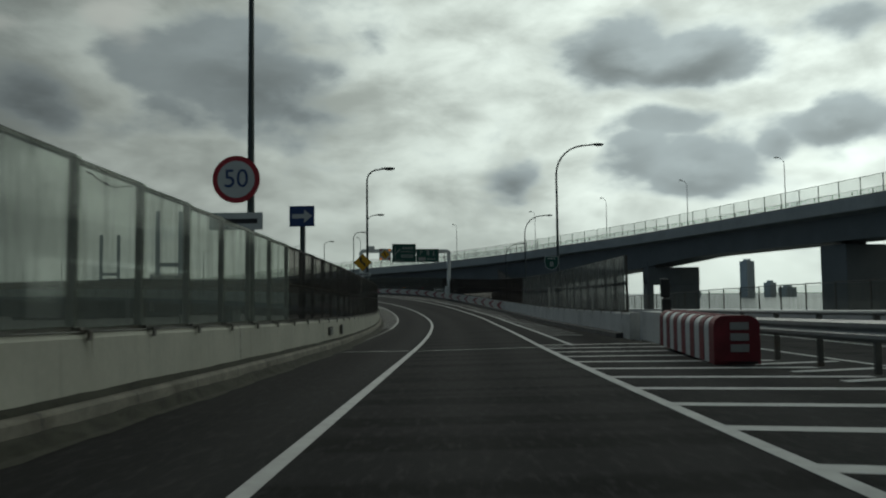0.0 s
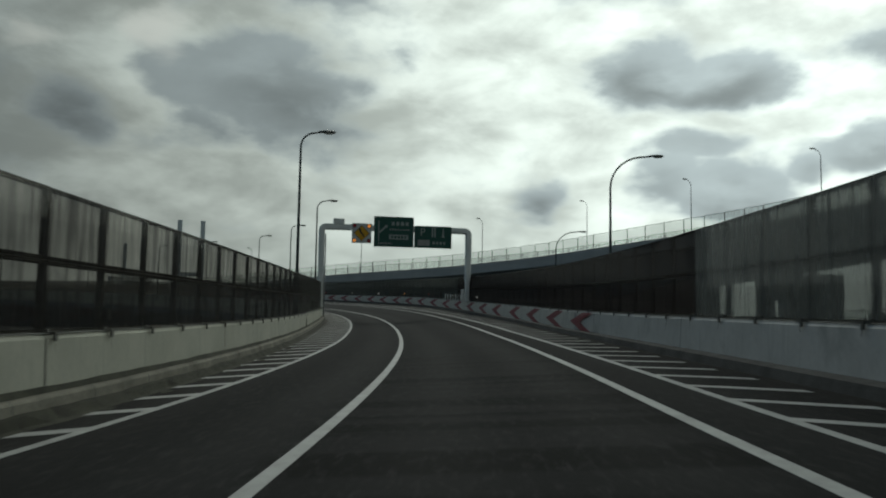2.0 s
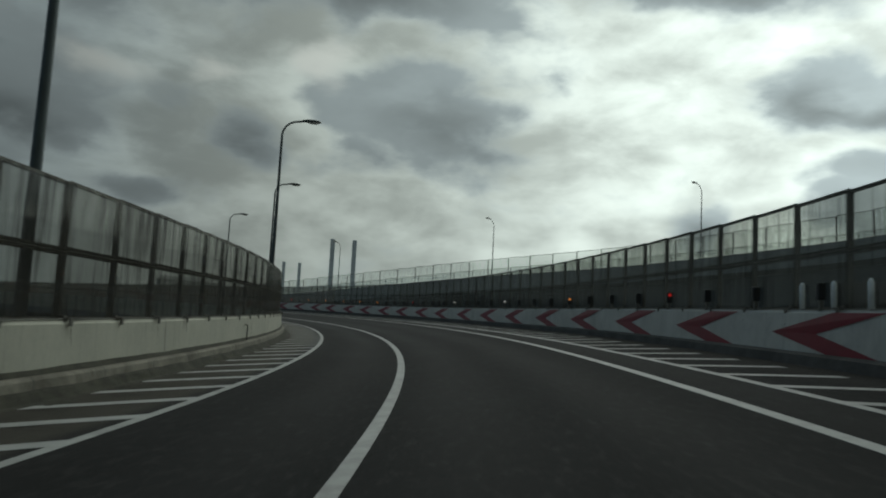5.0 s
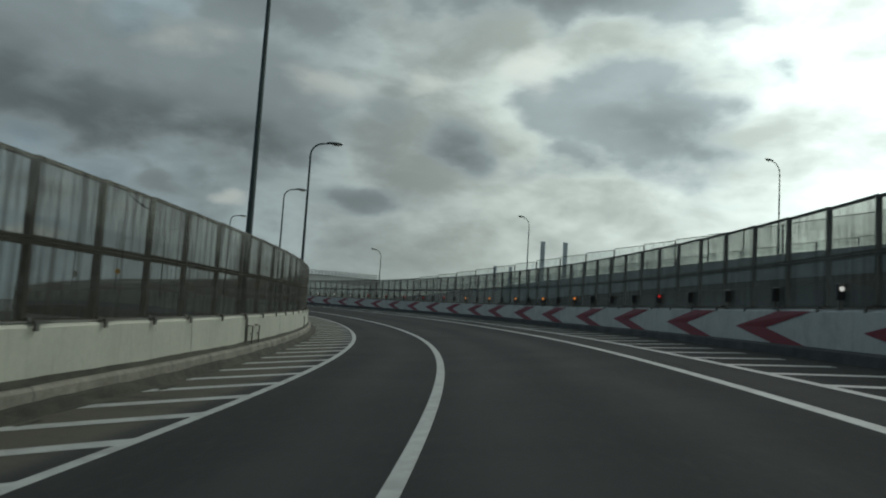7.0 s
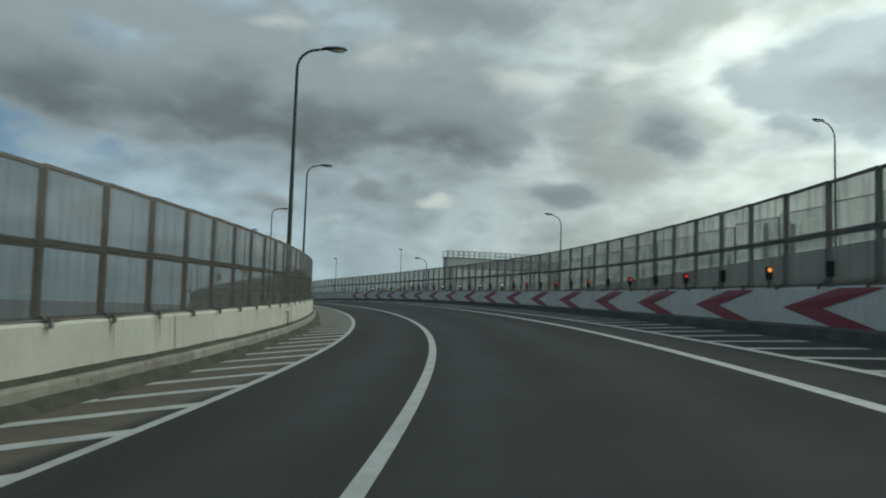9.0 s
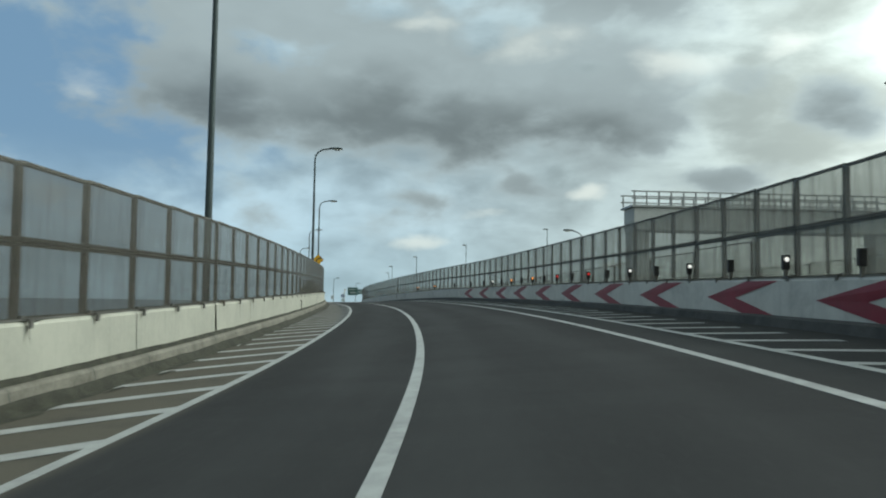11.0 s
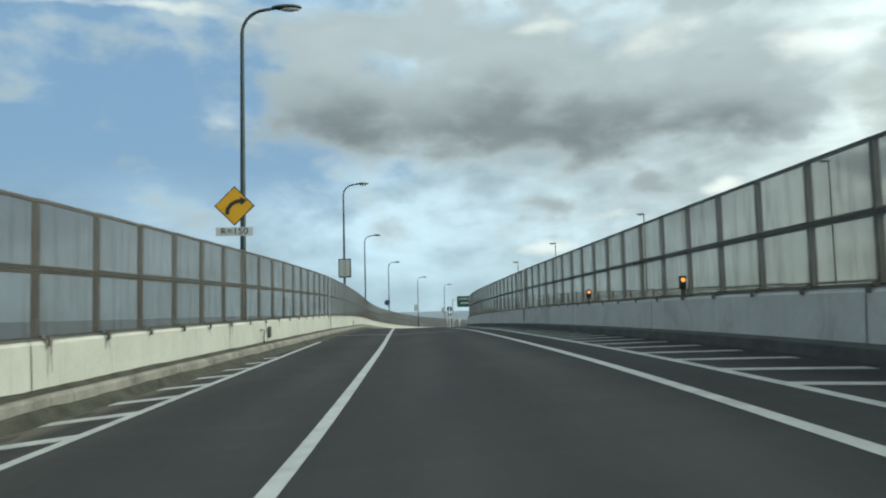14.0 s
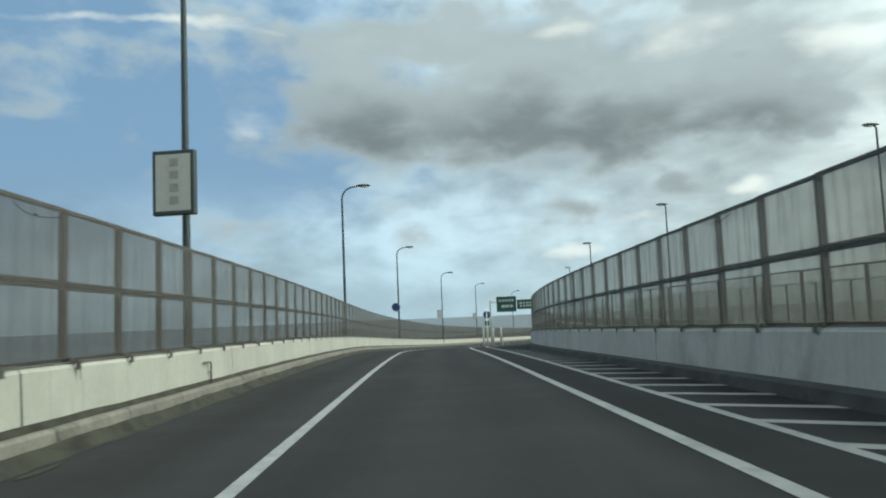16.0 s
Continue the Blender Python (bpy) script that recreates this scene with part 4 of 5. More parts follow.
for s, u, up in LAMPS_LEFT:
    copy_thing(lamp, stand(s, u, up))

# ---------------------------------------------------------------- the fork: branch road, gore, crash cushion
BRANCH_Z = line([(-60, -0.4), (-20, -0.85), (0, -1.3), (25, -1.72), (50, -2.1), (90, -2.9), (125, -3.8), (200, -6.0)])
BRANCH_L = line([(-60, 6.6), (20, 6.9), (27, 7.1), (51, 8.0), (89, 9.6), (125, 10.6), (200, 12.5)])


def branch_sweep(profile, y0, y1, step=2.0, closed=True, uv=False):
    """Carry a cross-section (x, z over the branch road) along the straight branch."""
    bm = bmesh.new()
    layer = bm.loops.layers.uv.new("road") if uv else None
    rows, info = [], {}
    for y in np.arange(y0, y1 + 0.01, step):
        ring = []
        for x, z in profile(float(y)):
            v = bm.verts.new((x, y, BRANCH_Z(y) + z))
            info[v] = (x - 12.0, float(y))
            ring.append(v)
        rows.append(ring)
    m = len(rows[0])
    for a, b in zip(rows, rows[1:]):
        for k in range(m if closed else m - 1):
            bm.faces.new((a[k], a[(k + 1) % m], b[(k + 1) % m], b[k]))
    if closed:
        bm.faces.new(rows[0][::-1])
        bm.faces.new(rows[-1])
        bmesh.ops.recalc_face_normals(bm, faces=bm.faces[:])
    if uv:
        for f in bm.faces:
            for lp in f.loops:
                lp[layer].uv = info[lp.vert]
    return bm


BRANCH_W = 10.0
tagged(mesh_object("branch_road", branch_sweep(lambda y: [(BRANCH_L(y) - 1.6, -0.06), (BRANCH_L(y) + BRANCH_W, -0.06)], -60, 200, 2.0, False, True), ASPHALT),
       "dark asphalt branch road falling away beside the ramp", "road", kind="structure")
tagged(mesh_object("branch_deck", branch_sweep(lambda y: [(BRANCH_L(y) + 0.35, -0.6), (BRANCH_L(y) + 0.35, -2.2), (BRANCH_L(y) + BRANCH_W + 0.3, -2.2), (BRANCH_L(y) + BRANCH_W + 0.3, -0.6)], -60, 200), GIRDER_SHADED),
       "dark steel deck under the branch road", "deck", kind="structure")
tagged(mesh_object("branch_wall", branch_sweep(lambda y: [(BRANCH_L(y) + BRANCH_W, -0.1), (BRANCH_L(y) + BRANCH_W, 0.9), (BRANCH_L(y) + BRANCH_W + 0.3, 0.9), (BRANCH_L(y) + BRANCH_W + 0.3, -1.0)], -60, 200), GREY),
       "grey concrete parapet of the branch road", "parapet", kind="structure")
tagged(mesh_object("branch_wall_left", branch_sweep(lambda y: [(BRANCH_L(y) + 0.42, -0.1), (BRANCH_L(y) + 0.42, 0.85), (BRANCH_L(y) + 0.7, 0.85), (BRANCH_L(y) + 0.7, -0.1)], 40, 200), GREY),
       "grey concrete parapet between ramp and branch road", "parapet", kind="structure")
screen = thing("branch_barrier", "dark brown noise barrier beside the branch road", "noise barrier", kind="structure")
for k in range(52):
    y = 66 + 2.5 * k
    x = BRANCH_L(y) + 0.56
    m = Matrix.Translation((x, y, BRANCH_Z(y) + 0.85)) @ Matrix.Rotation(math.atan2(-(BRANCH_L(y + 2.5) - BRANCH_L(y)), 2.5), 4, "Z") @ Matrix(((1, 0, 0, 0), (0, 1, 0, 0), (0, (BRANCH_Z(y + 2.5) - BRANCH_Z(y)) / 2.5, 1, 0), (0, 0, 0, 1)))
    tall = 2.3 if y < 90 else 2.7 if y < 97 else 3.0 + 0.093 * (y - 96)
    for name, size, centre, mat in (("post", (0.12, 0.12, tall), (0, 0, tall / 2), STEEL), ("panel", (0.08, 2.36, tall - 0.14), (0, 1.25, tall / 2 - 0.05), DARK_WALL)):
        part(name, boxes((size, centre)), mat, screen).matrix_basis = m
fence = thing("branch_fence", "low see-through fence on the branch road parapet", "fence", kind="structure")
for k in range(65):
    y = -50 + 3.0 * k
    x = BRANCH_L(y) + BRANCH_W + 0.15
    m = Matrix.Translation((x, y, BRANCH_Z(y) + 0.9)) @ Matrix.Rotation(math.atan2(-(BRANCH_L(y + 3) - BRANCH_L(y)), 3), 4, "Z") @ Matrix(((1, 0, 0, 0), (0, 1, 0, 0), (0, (BRANCH_Z(y + 3) - BRANCH_Z(y)) / 3, 1, 0), (0, 0, 0, 1)))
    share("post", POST_ME, fence, m @ Matrix.Diagonal((0.7, 0.7, 1.3, 1)))
    share("panel", PANEL_ME["sheer"], fence, m @ Matrix.Translation((0, 0.03, 0.05)) @ Matrix.Diagonal((1, 2.94, 1.15, 1)))
    share("top_rail", RAIL_ME, fence, m @ Matrix.Translation((0, 0, 1.25)) @ Matrix.Diagonal((0.8, 3, 0.05, 1)))

gore = thing("gore_marking", "white painted chevron stripes where the roads divide", "road marking", kind="structure")
part("edge_line", branch_sweep(lambda y: [(BRANCH_L(y) + 2.6 - 0.09, -0.05), (BRANCH_L(y) + 2.6 + 0.09, -0.05)], -60, 150, 2.0, False), PAINT, gore)
part("edge_line", branch_sweep(lambda y: [(BRANCH_L(y) + 6.6 - 0.09, -0.05), (BRANCH_L(y) + 6.6 + 0.09, -0.05)], -60, 150, 2.0, False), PAINT, gore)
for k in range(18):
    s = -8 + 1.95 * k
    part("stripe", hatch_bar(s, RIGHT_LINE(s), 6.6, 1.1, 0.32), PAINT, gore)
for k in range(16):
    y = -12 + 1.95 * k
    bm = bmesh.new()
    q = [(6.9, -0.16), (9.2, 0.5), (9.2, 0.82), (6.9, 0.16)]
    bm.faces.new([bm.verts.new((x, y + dy, BRANCH_Z(y + dy) - 0.05)) for x, dy in q])
    part("stripe", bm, PAINT, gore)

# crash cushion in red and white before the nose of the parapet
cushion = thing("crash_cushion", "red and white striped crash cushion before the parapet", "crash cushion", stand(15.5, 5.6, 0.0, -4.2))


def hood(wdt, hgt, y0, y1, r=0.22):
    """A box with rounded shoulders from y0 to y1."""
    prof = [(-wdt / 2, 0)]
    for k in range(6):
        a = math.pi - k / 5 * math.pi / 2
        prof.append((-wdt / 2 + r + r * math.cos(a), hgt - r + r * math.sin(a)))
    for k in range(6):
        a = math.pi / 2 - k / 5 * math.pi / 2
        prof.append((wdt / 2 - r + r * math.cos(a), hgt - r + r * math.sin(a)))
    prof.append((wdt / 2, 0))
    bm = bmesh.new()
    a = [bm.verts.new((x, y0, z)) for x, z in prof]
    b = [bm.verts.new((x, y1, z)) for x, z in prof]
    n = len(a)
    bm.faces.new(a)
    bm.faces.new(b[::-1])
    for i in range(n):
        bm.faces.new((a[i], b[i], b[(i + 1) % n], a[(i + 1) % n]))
    bmesh.ops.recalc_face_normals(bm, faces=bm.faces[:])
    return bm


part("nose", hood(0.9, 0.97, 0.0, 0.4), CUSHION_RED, cushion, "red front")
for k in range(6):
    y = 0.4 + 0.9 * k
    part("hoop", hood(0.85, 0.93, y, y + 0.5), SIGN_WHITE, cushion)
    part("hoop", hood(0.87, 0.95, y + 0.5, y + 0.9), CUSHION_RED, cushion)
for k in range(3):
    part("front_plate", boxes(((0.36, 0.02, 0.15), (0.05, -0.012, 0.32 + 0.22 * k), 0.004)), GALV, cushion)
part("skid", boxes(((0.8, 5.8, 0.06), (0, 2.9, 0.03))), RUBBER, cushion)

nose = tagged(mesh_object("parapet_nose", plate([(-0.5, 0), (0.4, 0), (0.3, 0.95), (-0.46, 0.95)], 2.6), GREY), "pale grey concrete nose block of the parapet", "concrete block")
nose.matrix_world = stand(GORE_END - 3.0, 6.75, -0.02)
signal = thing("signal_box", "black signal housing standing on the parapet nose", "signal", stand(GORE_END - 2.5, 6.6, 0.925) @ Matrix.Diagonal((0.9, 0.9, 0.95, 1)))
part("housing", boxes(((0.3, 0.24, 0.62), (0, 0, 0.83), 0.05)), BLACK, signal)
part("housing", boxes(((0.3, 0.24, 0.46), (0.03, 0, 0.24), 0.05)), BLACK, signal)
part("stem", boxes(((0.1, 0.1, 0.2), (0, 0, 0.5))), STEEL, signal)

guard = thing("guard_rail", "grey steel beam guard rail on posts", "guard rail")


def guard_line(s):
    return 6.75 + max(0.0, (13 - s)) * 0.05


bm = sweep(lambda s: [(guard_line(s) + dx, z) for dx, z in ((0.0, 0.52), (-0.06, 0.58), (-0.06, 0.64), (0.0, 0.70), (-0.06, 0.76), (-0.06, 0.83), (0.0, 0.88), (0.012, 0.88), (0.012, 0.52))], -45, 25.5)
part("beam", bm, GALV, guard)
part("top_pipe", sweep(lambda s: [(guard_line(s) + 0.06 + 0.045 * math.cos(a), 1.0 + 0.045 * math.sin(a)) for a in (k * math.pi / 4 for k in range(8))], -45, 25.5), GALV, guard)
for k in range(34):
    s = 22.4 - 1.95 * k
    bm = boxes(((0.1, 0.075, 1.0), (0.07, 0, 0.5), 0.01), ((0.02, 0.14, 0.2), (0.015, 0, 0.7)))
    p = part("post", bm, STEEL, guard)
    p.matrix_basis = stand(s, guard_line(s))

# ---------------------------------------------------------------- long-armed lamps beside the branch road
tall = street_lamp("branch_lamp", stand(50.1, 7.05, 0.62), base=-0.75, height=10.8, arm=2.9, r=0.1, bend=1.9, label="tall dark street lamp with a long swept arm", group="lamps of the branch road")
for x, y, z in ((9.66, 87.0, -2.08), (10.43, 121.6, -3.04)):
    copy_thing(tall, pose(x, y, z, 0, 0, -2))

# ---------------------------------------------------------------- signs on lamp poles


def text_bars(parent, mat, x, z, wdt, hgt, rows, cols, y=-0.012, fill=0.7, seed=1):
    """Rows of plain bars that stand for writing that cannot be read."""
    rnd = random.Random(seed)
    for r in range(rows):
        for c in range(cols):
            bw, bh = wdt / cols * (fill + rnd.uniform(-0.12, 0.12)), hgt / rows * 0.62
            part("bar", plate(rect(x - wdt / 2 + (c + 0.5) * wdt / cols, z + hgt / 2 - (r + 0.5) * hgt / rows, bw, bh), 0.004, y), mat, parent)


def clamp(parent, z, reach=0.3):
    part("clamp", boxes(((0.24, 0.05, 0.05), (0, 0.06, z)), ((0.05, 0.12, 0.05), (0, 0.1, z))), GALV, parent)


speed = thing("speed_limit_sign", "round red-rimmed fifty speed limit sign with a plate below", "road sign", stand(16.85, -4.84, 4.2) @ Matrix.Diagonal((1.06, 1, 1.06, 1)))
rim = part("disc", plate(disc(0.5), 0.02, 0.0), SIGN_RED, speed, "red rim")
part("face", plate(disc(0.39), 0.006, -0.007), SIGN_WHITE, rim, "white face")
lettering("digits", "50", 0.54, speed, SIGN_BLUE, 0, 0, -0.014)
panel = part("plate", plate(rect(0, -0.88, 1.12, 0.36), 0.02, 0.0), SIGN_WHITE, speed)
part("bar", plate(rect(0.02, -0.88, 0.86, 0.1), 0.005, -0.008), BLACK, panel)
clamp(speed, 0.0)
clamp(speed, -0.88)

blue = thing("direction_sign", "blue sign with a white arrow on its own post", "road sign", stand(21.4, -4.31, 3.94, -6))
part("panel", plate(rect(0, 0, 0.72, 0.58), 0.025, 0.0), SIGN_BLUE, blue)
part("arrow", plate([(-0.28, -0.06), (0.07, -0.06), (0.07, -0.18), (0.3, 0), (0.07, 0.18), (0.07, 0.06), (-0.28, 0.06)], 0.006, -0.007), SIGN_WHITE, blue, "white arrow")
part("post", boxes(((0.13, 0.13, 3.9), (0, 0.09, -2.0), 0.02)), POLE, blue)


def stroke(points, half, head=0.0):
    """Outline of a bent band through the points, with an arrow head on its end."""
    pts = [Vector(p) for p in points]
    left, right = [], []
    for i, p in enumerate(pts):
        d = (pts[min(i + 1, len(pts) - 1)] - pts[max(i - 1, 0)]).normalized()
        n = Vector((-d.y, d.x))
        left.append(p + n * half)
        right.append(p - n * half)
    if head:
        d = (pts[-1] - pts[-2]).normalized()
        n = Vector((-d.y, d.x))
        tip = [pts[-1] + n * head, pts[-1] + d * head * 1.5, pts[-1] - n * head]
    else:
        tip = []
    return [(v.x, v.y) for v in left + tip + right[::-1]]


def warning_diamond(name, label, m, half, arrow, extra=True):
    t = thing(name, label, "warning sign", m, "warning signs")
    back = part("diamond", plate([(0, -half), (half, 0), (0, half), (-half, 0)], 0.025, 0.0), BLACK, t, "black edge")
    h = half * 0.93
    part("face", plate([(0, -h), (h, 0), (0, h), (-h, 0)], 0.006, -0.007), SIGN_YELLOW, back, "amber yellow face")
    part("arrow", plate(arrow, 0.005, -0.013), BLACK, t, "black arrow")
    for z in (0.2, -0.2):
        clamp(t, z)
    return t


S_BEND = stroke([(0.14, -0.24), (0.1, -0.1), (-0.02, 0.0), (-0.1, 0.08), (-0.12, 0.2)], 0.055, 0.12)
R_BEND = stroke([(-0.2, -0.24), (-0.18, -0.08), (-0.08, 0.05), (0.06, 0.12), (0.17, 0.13)], 0.055, 0.12)
d1 = warning_diamond("warning_sign", "yellow diamond winding road sign with a plate below", stand(46.8, -5.43, 4.1), 0.55, S_BEND)
pl = part("plate", plate(rect(0.02, -0.72, 0.95, 0.2), 0.02, 0.0), SIGN_WHITE, d1)
text_bars(pl, BLACK, 0.02, -0.72, 0.7, 0.13, 1, 5, seed=3)
d2 = warning_diamond("warning_sign", "yellow diamond curve ahead sign with a radius plate", stand(286.5, -5.17, 4.23), 0.56, R_BEND)
pl = part("plate", plate(rect(0.0, -0.72, 1.04, 0.24), 0.02, 0.0), SIGN_WHITE, d2)
lettering("letters", "R=150", 0.25, d2, BLACK, 0, -0.72, -0.012, 1.15)

notice = thing("notice_box", "dark-framed pale grey notice box hung on a lamp pole", "notice box", stand(317.5, -4.75, 4.27, -8))
part("case", boxes(((0.86, 0.16, 1.28), (0, 0.0, 0), 0.02)), POLE, notice, "dark grey-blue case")
part("face", plate(rect(0, 0, 0.72, 1.12), 0.006, -0.088), LIGHT_STEEL, notice, "dull greyish face")
text_bars(notice, GALV, 0.02, 0.02, 0.2, 1.0, 4, 1, -0.096, 0.85, 5)
for s, u, z in ((411, -5.4, 4.6), (442, -6.1, 5.0)):
    nb = thing("notice_box", "small grey notice box on a far lamp pole", "notice box", stand(s - 0.15, u, z))
    part("case", boxes(((0.8, 0.14, 1.1), (0, 0, 0), 0.02)), GALV, nb)
    part("face", plate(rect(0, 0, 0.68, 0.96), 0.005, -0.078), SIGN_WHITE, nb)
rd = thing("round_sign", "round dark blue road sign on a far lamp pole", "road sign", stand(379.8, -5.55, 4.2))
part("disc", plate(disc(0.45), 0.02, 0), SIGN_BACKLIT, rd, "pale rim")
part("face", plate(disc(0.38), 0.005, -0.007), SIGN_BLUE, rd, "dark blue face")

shield = thing("route_shield", "green route shield with a white letter on a lamp pole", "route sign", stand(49.8, 6.58, 3.69, -4) @ Matrix.Diagonal((0.8, 1, 0.8, 1)))
SHIELD = [(-0.56, 0.56), (-0.58, 0.0), (-0.5, -0.3), (-0.28, -0.5), (0, -0.58), (0.28, -0.5), (0.5, -0.3), (0.58, 0.0), (0.56, 0.56)]
part("border", plate(SHIELD, 0.025, 0.0), SIGN_WHITE, shield, "white edge")
part("face", plate([(x * 0.92, z * 0.92) for x, z in SHIELD], 0.006, -0.008), SIGN_GREEN, shield)
lettering("letter", "B", 0.55, shield, SIGN_WHITE, 0, -0.1, -0.014)
text_bars(shield, SIGN_WHITE, 0, 0.36, 0.7, 0.18, 1, 3, -0.014, 0.6, 8)
clamp(shield, 0.2)

# ---------------------------------------------------------------- overhead sign gantry
gl, gr = at(101.4, -5.72), at(101.7, 6.0)
SPAN = math.hypot(gr.x - gl.x, gr.y - gl.y)
SKEW = math.degrees(math.atan2(gr.y - gl.y, gr.x - gl.x))
gantry = thing("sign_gantry", "pale grey portal gantry carrying three signs over the ramp", "sign gantry", pose(gl.x, gl.y, 0, 0, 0, SKEW))
base_l, base_r = gl.z - 0.6, gr.z + WALL_R - 0.01
TOP = 5.7


def sign_pose(x, z, kx=1.0, kz=1.0):
    """Before the gantry's beam, x metres from its left post, facing the traffic."""
    return pose(gl.x, gl.y, 0, 0, 0, SKEW) @ pose(x, -0.42, z) @ Matrix.Diagonal((kx, 1, kz, 1))


def square_bar(points, sizes):
    """A box-section bar with rounded corners through points in the xz plane."""
    bm = bmesh.new()
    rings = []
    pts = [Vector((x, 0, z)) for x, z in points]
    for i, p in enumerate(pts):
        d = (pts[min(i + 1, len(pts) - 1)] - pts[max(i - 1, 0)]).normalized()
        n = Vector((-d.z, 0, d.x))
        h, t = sizes[i]
        c = min(h, t) * 0.18
        sec = [(-h / 2 + c, -t / 2), (h / 2 - c, -t / 2), (h / 2, -t / 2 + c), (h / 2, t / 2 - c), (h / 2 - c, t / 2), (-h / 2 + c, t / 2), (-h / 2, t / 2 - c), (-h / 2, -t / 2 + c)]
        rings.append([bm.verts.new(p + n * a + Vector((0, b, 0))) for a, b in sec])
    for a, b in zip(rings, rings[1:]):
        for k in range(8):
            bm.faces.new((a[k], a[(k + 1) % 8], b[(k + 1) % 8], b[k]))
    bm.faces.new(rings[0][::-1])
    bm.faces.new(rings[-1])
    bmesh.ops.recalc_face_normals(bm, faces=bm.faces[:])
    return bm


def corner(cx, cz, r, a0, a1, n=6):
    return [(cx + r * math.cos(math.radians(a0 + (a1 - a0) * k / n)), cz + r * math.sin(math.radians(a0 + (a1 - a0) * k / n))) for k in range(n + 1)]


path = [(0, base_l), (0, 3.6)] + corner(0.32, TOP - 0.32, 0.32, 180, 90) + [(SPAN * 0.5, TOP)] + corner(SPAN - 0.32, TOP - 0.32, 0.32, 90, 0) + [(SPAN, 4.0), (SPAN - 0.04, base_r + 1.7)]
part("frame", square_bar(path, [(0.42, 0.42), (0.46, 0.44)] + [(0.48, 0.46)] * (len(path) - 4) + [(0.48, 0.44), (0.46, 0.42)]), PALE, gantry)
part("foot", square_bar([(SPAN - 0.08, base_r), (SPAN - 0.05, base_r + 1.75)], [(0.34, 0.36)] * 2), PALE, gantry)
part("base_plate", boxes(((0.6, 0.5, 0.05), (SPAN - 0.06, 0, base_r + 0.02), 0.01)), PALE, gantry)
part("control_box", boxes(((0.85, 0.5, 0.42), (1.3, 0, TOP + 0.43), 0.03)), PALE, gantry)
part("control_box", boxes(((0.2, 0.28, 1.0), (SPAN - 0.42, 0, base_r + 0.5), 0.03)), PALE, gantry)
part("conduit", tube(bmesh.new(), [(0.3, -0.26, base_l), (0.3, -0.26, TOP - 0.6)], 0.05, 8), GALV, gantry)
for k in range(8):
    s = 104.4 + 1.05 * k
    stub = tagged(mesh_object("bollard", tube(bmesh.new(), [(0, 0, 0), (0, 0, 0.44), (0, 0, 0.5)], [0.05, 0.05, 0.02], 8), PALE), "short pale post standing on the parapet", "post", "short posts by the gantry")
    stub.matrix_world = stand(s, RIGHT_WALL(s) + 0.09, WALL_R - 0.005)

guide = thing("guide_sign", "large dark green guide sign with a white arrow", "guide sign", sign_pose(5.6, 5.41, 0.875, 0.905), "signs on the gantry")
bd = part("panel", plate(rect(0, 0, 3.6, 2.65), 0.05, 0.0), SIGN_GREEN, guide)
for x, z, a, b in ((0, 1.29, 3.5, 0.03), (0, -1.29, 3.5, 0.03), (-1.75, 0, 0.03, 2.55), (1.75, 0, 0.03, 2.55)):
    part("border", plate(rect(x, z, a, b), 0.005, -0.006), SIGN_BACKLIT, bd)
part("arrow", plate([(-1.42, -0.85), (-1.32, -0.85), (-1.32, 0.95), (-1.42, 0.95)], 0.006, -0.007), SIGN_BACKLIT, guide)
part("arrow", plate(stroke([(-1.3, -0.1), (-0.95, 0.25), (-0.75, 0.42)], 0.07, 0.17), 0.006, -0.007), SIGN_BACKLIT, guide)
text_bars(guide, SIGN_BACKLIT, 0.55, 0.72, 1.7, 0.5, 1, 4, -0.007, 0.62, 11)
text_bars(guide, GALV, 0.5, 0.2, 1.9, 0.22, 1, 8, -0.007, 0.6, 12)
box_w = part("white_box", plate(rect(0.45, -0.45, 1.75, 0.42), 0.006, -0.007), SIGN_BACKLIT, guide)
text_bars(box_w, SIGN_GREEN, 0.45, -0.45, 1.5, 0.34, 1, 5, -0.014, 0.6, 13)
text_bars(guide, GALV, -0.8, -1.02, 1.3, 0.2, 1, 6, -0.007, 0.6, 14)

parking = thing("parking_sign", "dark green parking area sign with white symbols", "guide sign", sign_pose(8.74, 5.09, 0.885, 0.926), "signs on the gantry")
bd = part("panel", plate(rect(0, 0, 3.4, 1.9), 0.05, 0.0), SIGN_GREEN, parking)
for x, z, a, b in ((0, 0.91, 3.3, 0.03), (0, -0.91, 3.3, 0.03), (-1.65, 0, 0.03, 1.8), (1.65, 0, 0.03, 1.8)):
    part("border", plate(rect(x, z, a, b), 0.005, -0.006), SIGN_BACKLIT, bd)
lettering("letter", "P", 0.95, parking, SIGN_BACKLIT, -0.95, 0.38, -0.01)
for x, hgt in ((-0.05, 0.7), (0.17, 0.7)):
    part("symbol", plate(rect(x, 0.36, 0.13, hgt), 0.006, -0.008), SIGN_BACKLIT, parking)
part("symbol", plate(disc(0.09, 16, -0.05, 0.8), 0.006, -0.008), SIGN_BACKLIT, parking)
part("symbol", plate(disc(0.09, 16, 0.17, 0.8), 0.006, -0.008), SIGN_BACKLIT, parking)
part("symbol", plate([(0.78, 0.0), (1.06, 0.0), (0.98, 0.25), (0.98, 0.72), (0.86, 0.72), (0.86, 0.25)], 0.006, -0.008), SIGN_BACKLIT, parking)
part("white_box", plate(rect(-0.85, -0.5, 1.1, 0.5), 0.006, -0.008), GALV, parking)
text_bars(parking, SIGN_BACKLIT, 0.55, -0.5, 1.3, 0.34, 1, 4, -0.008, 0.6, 15)

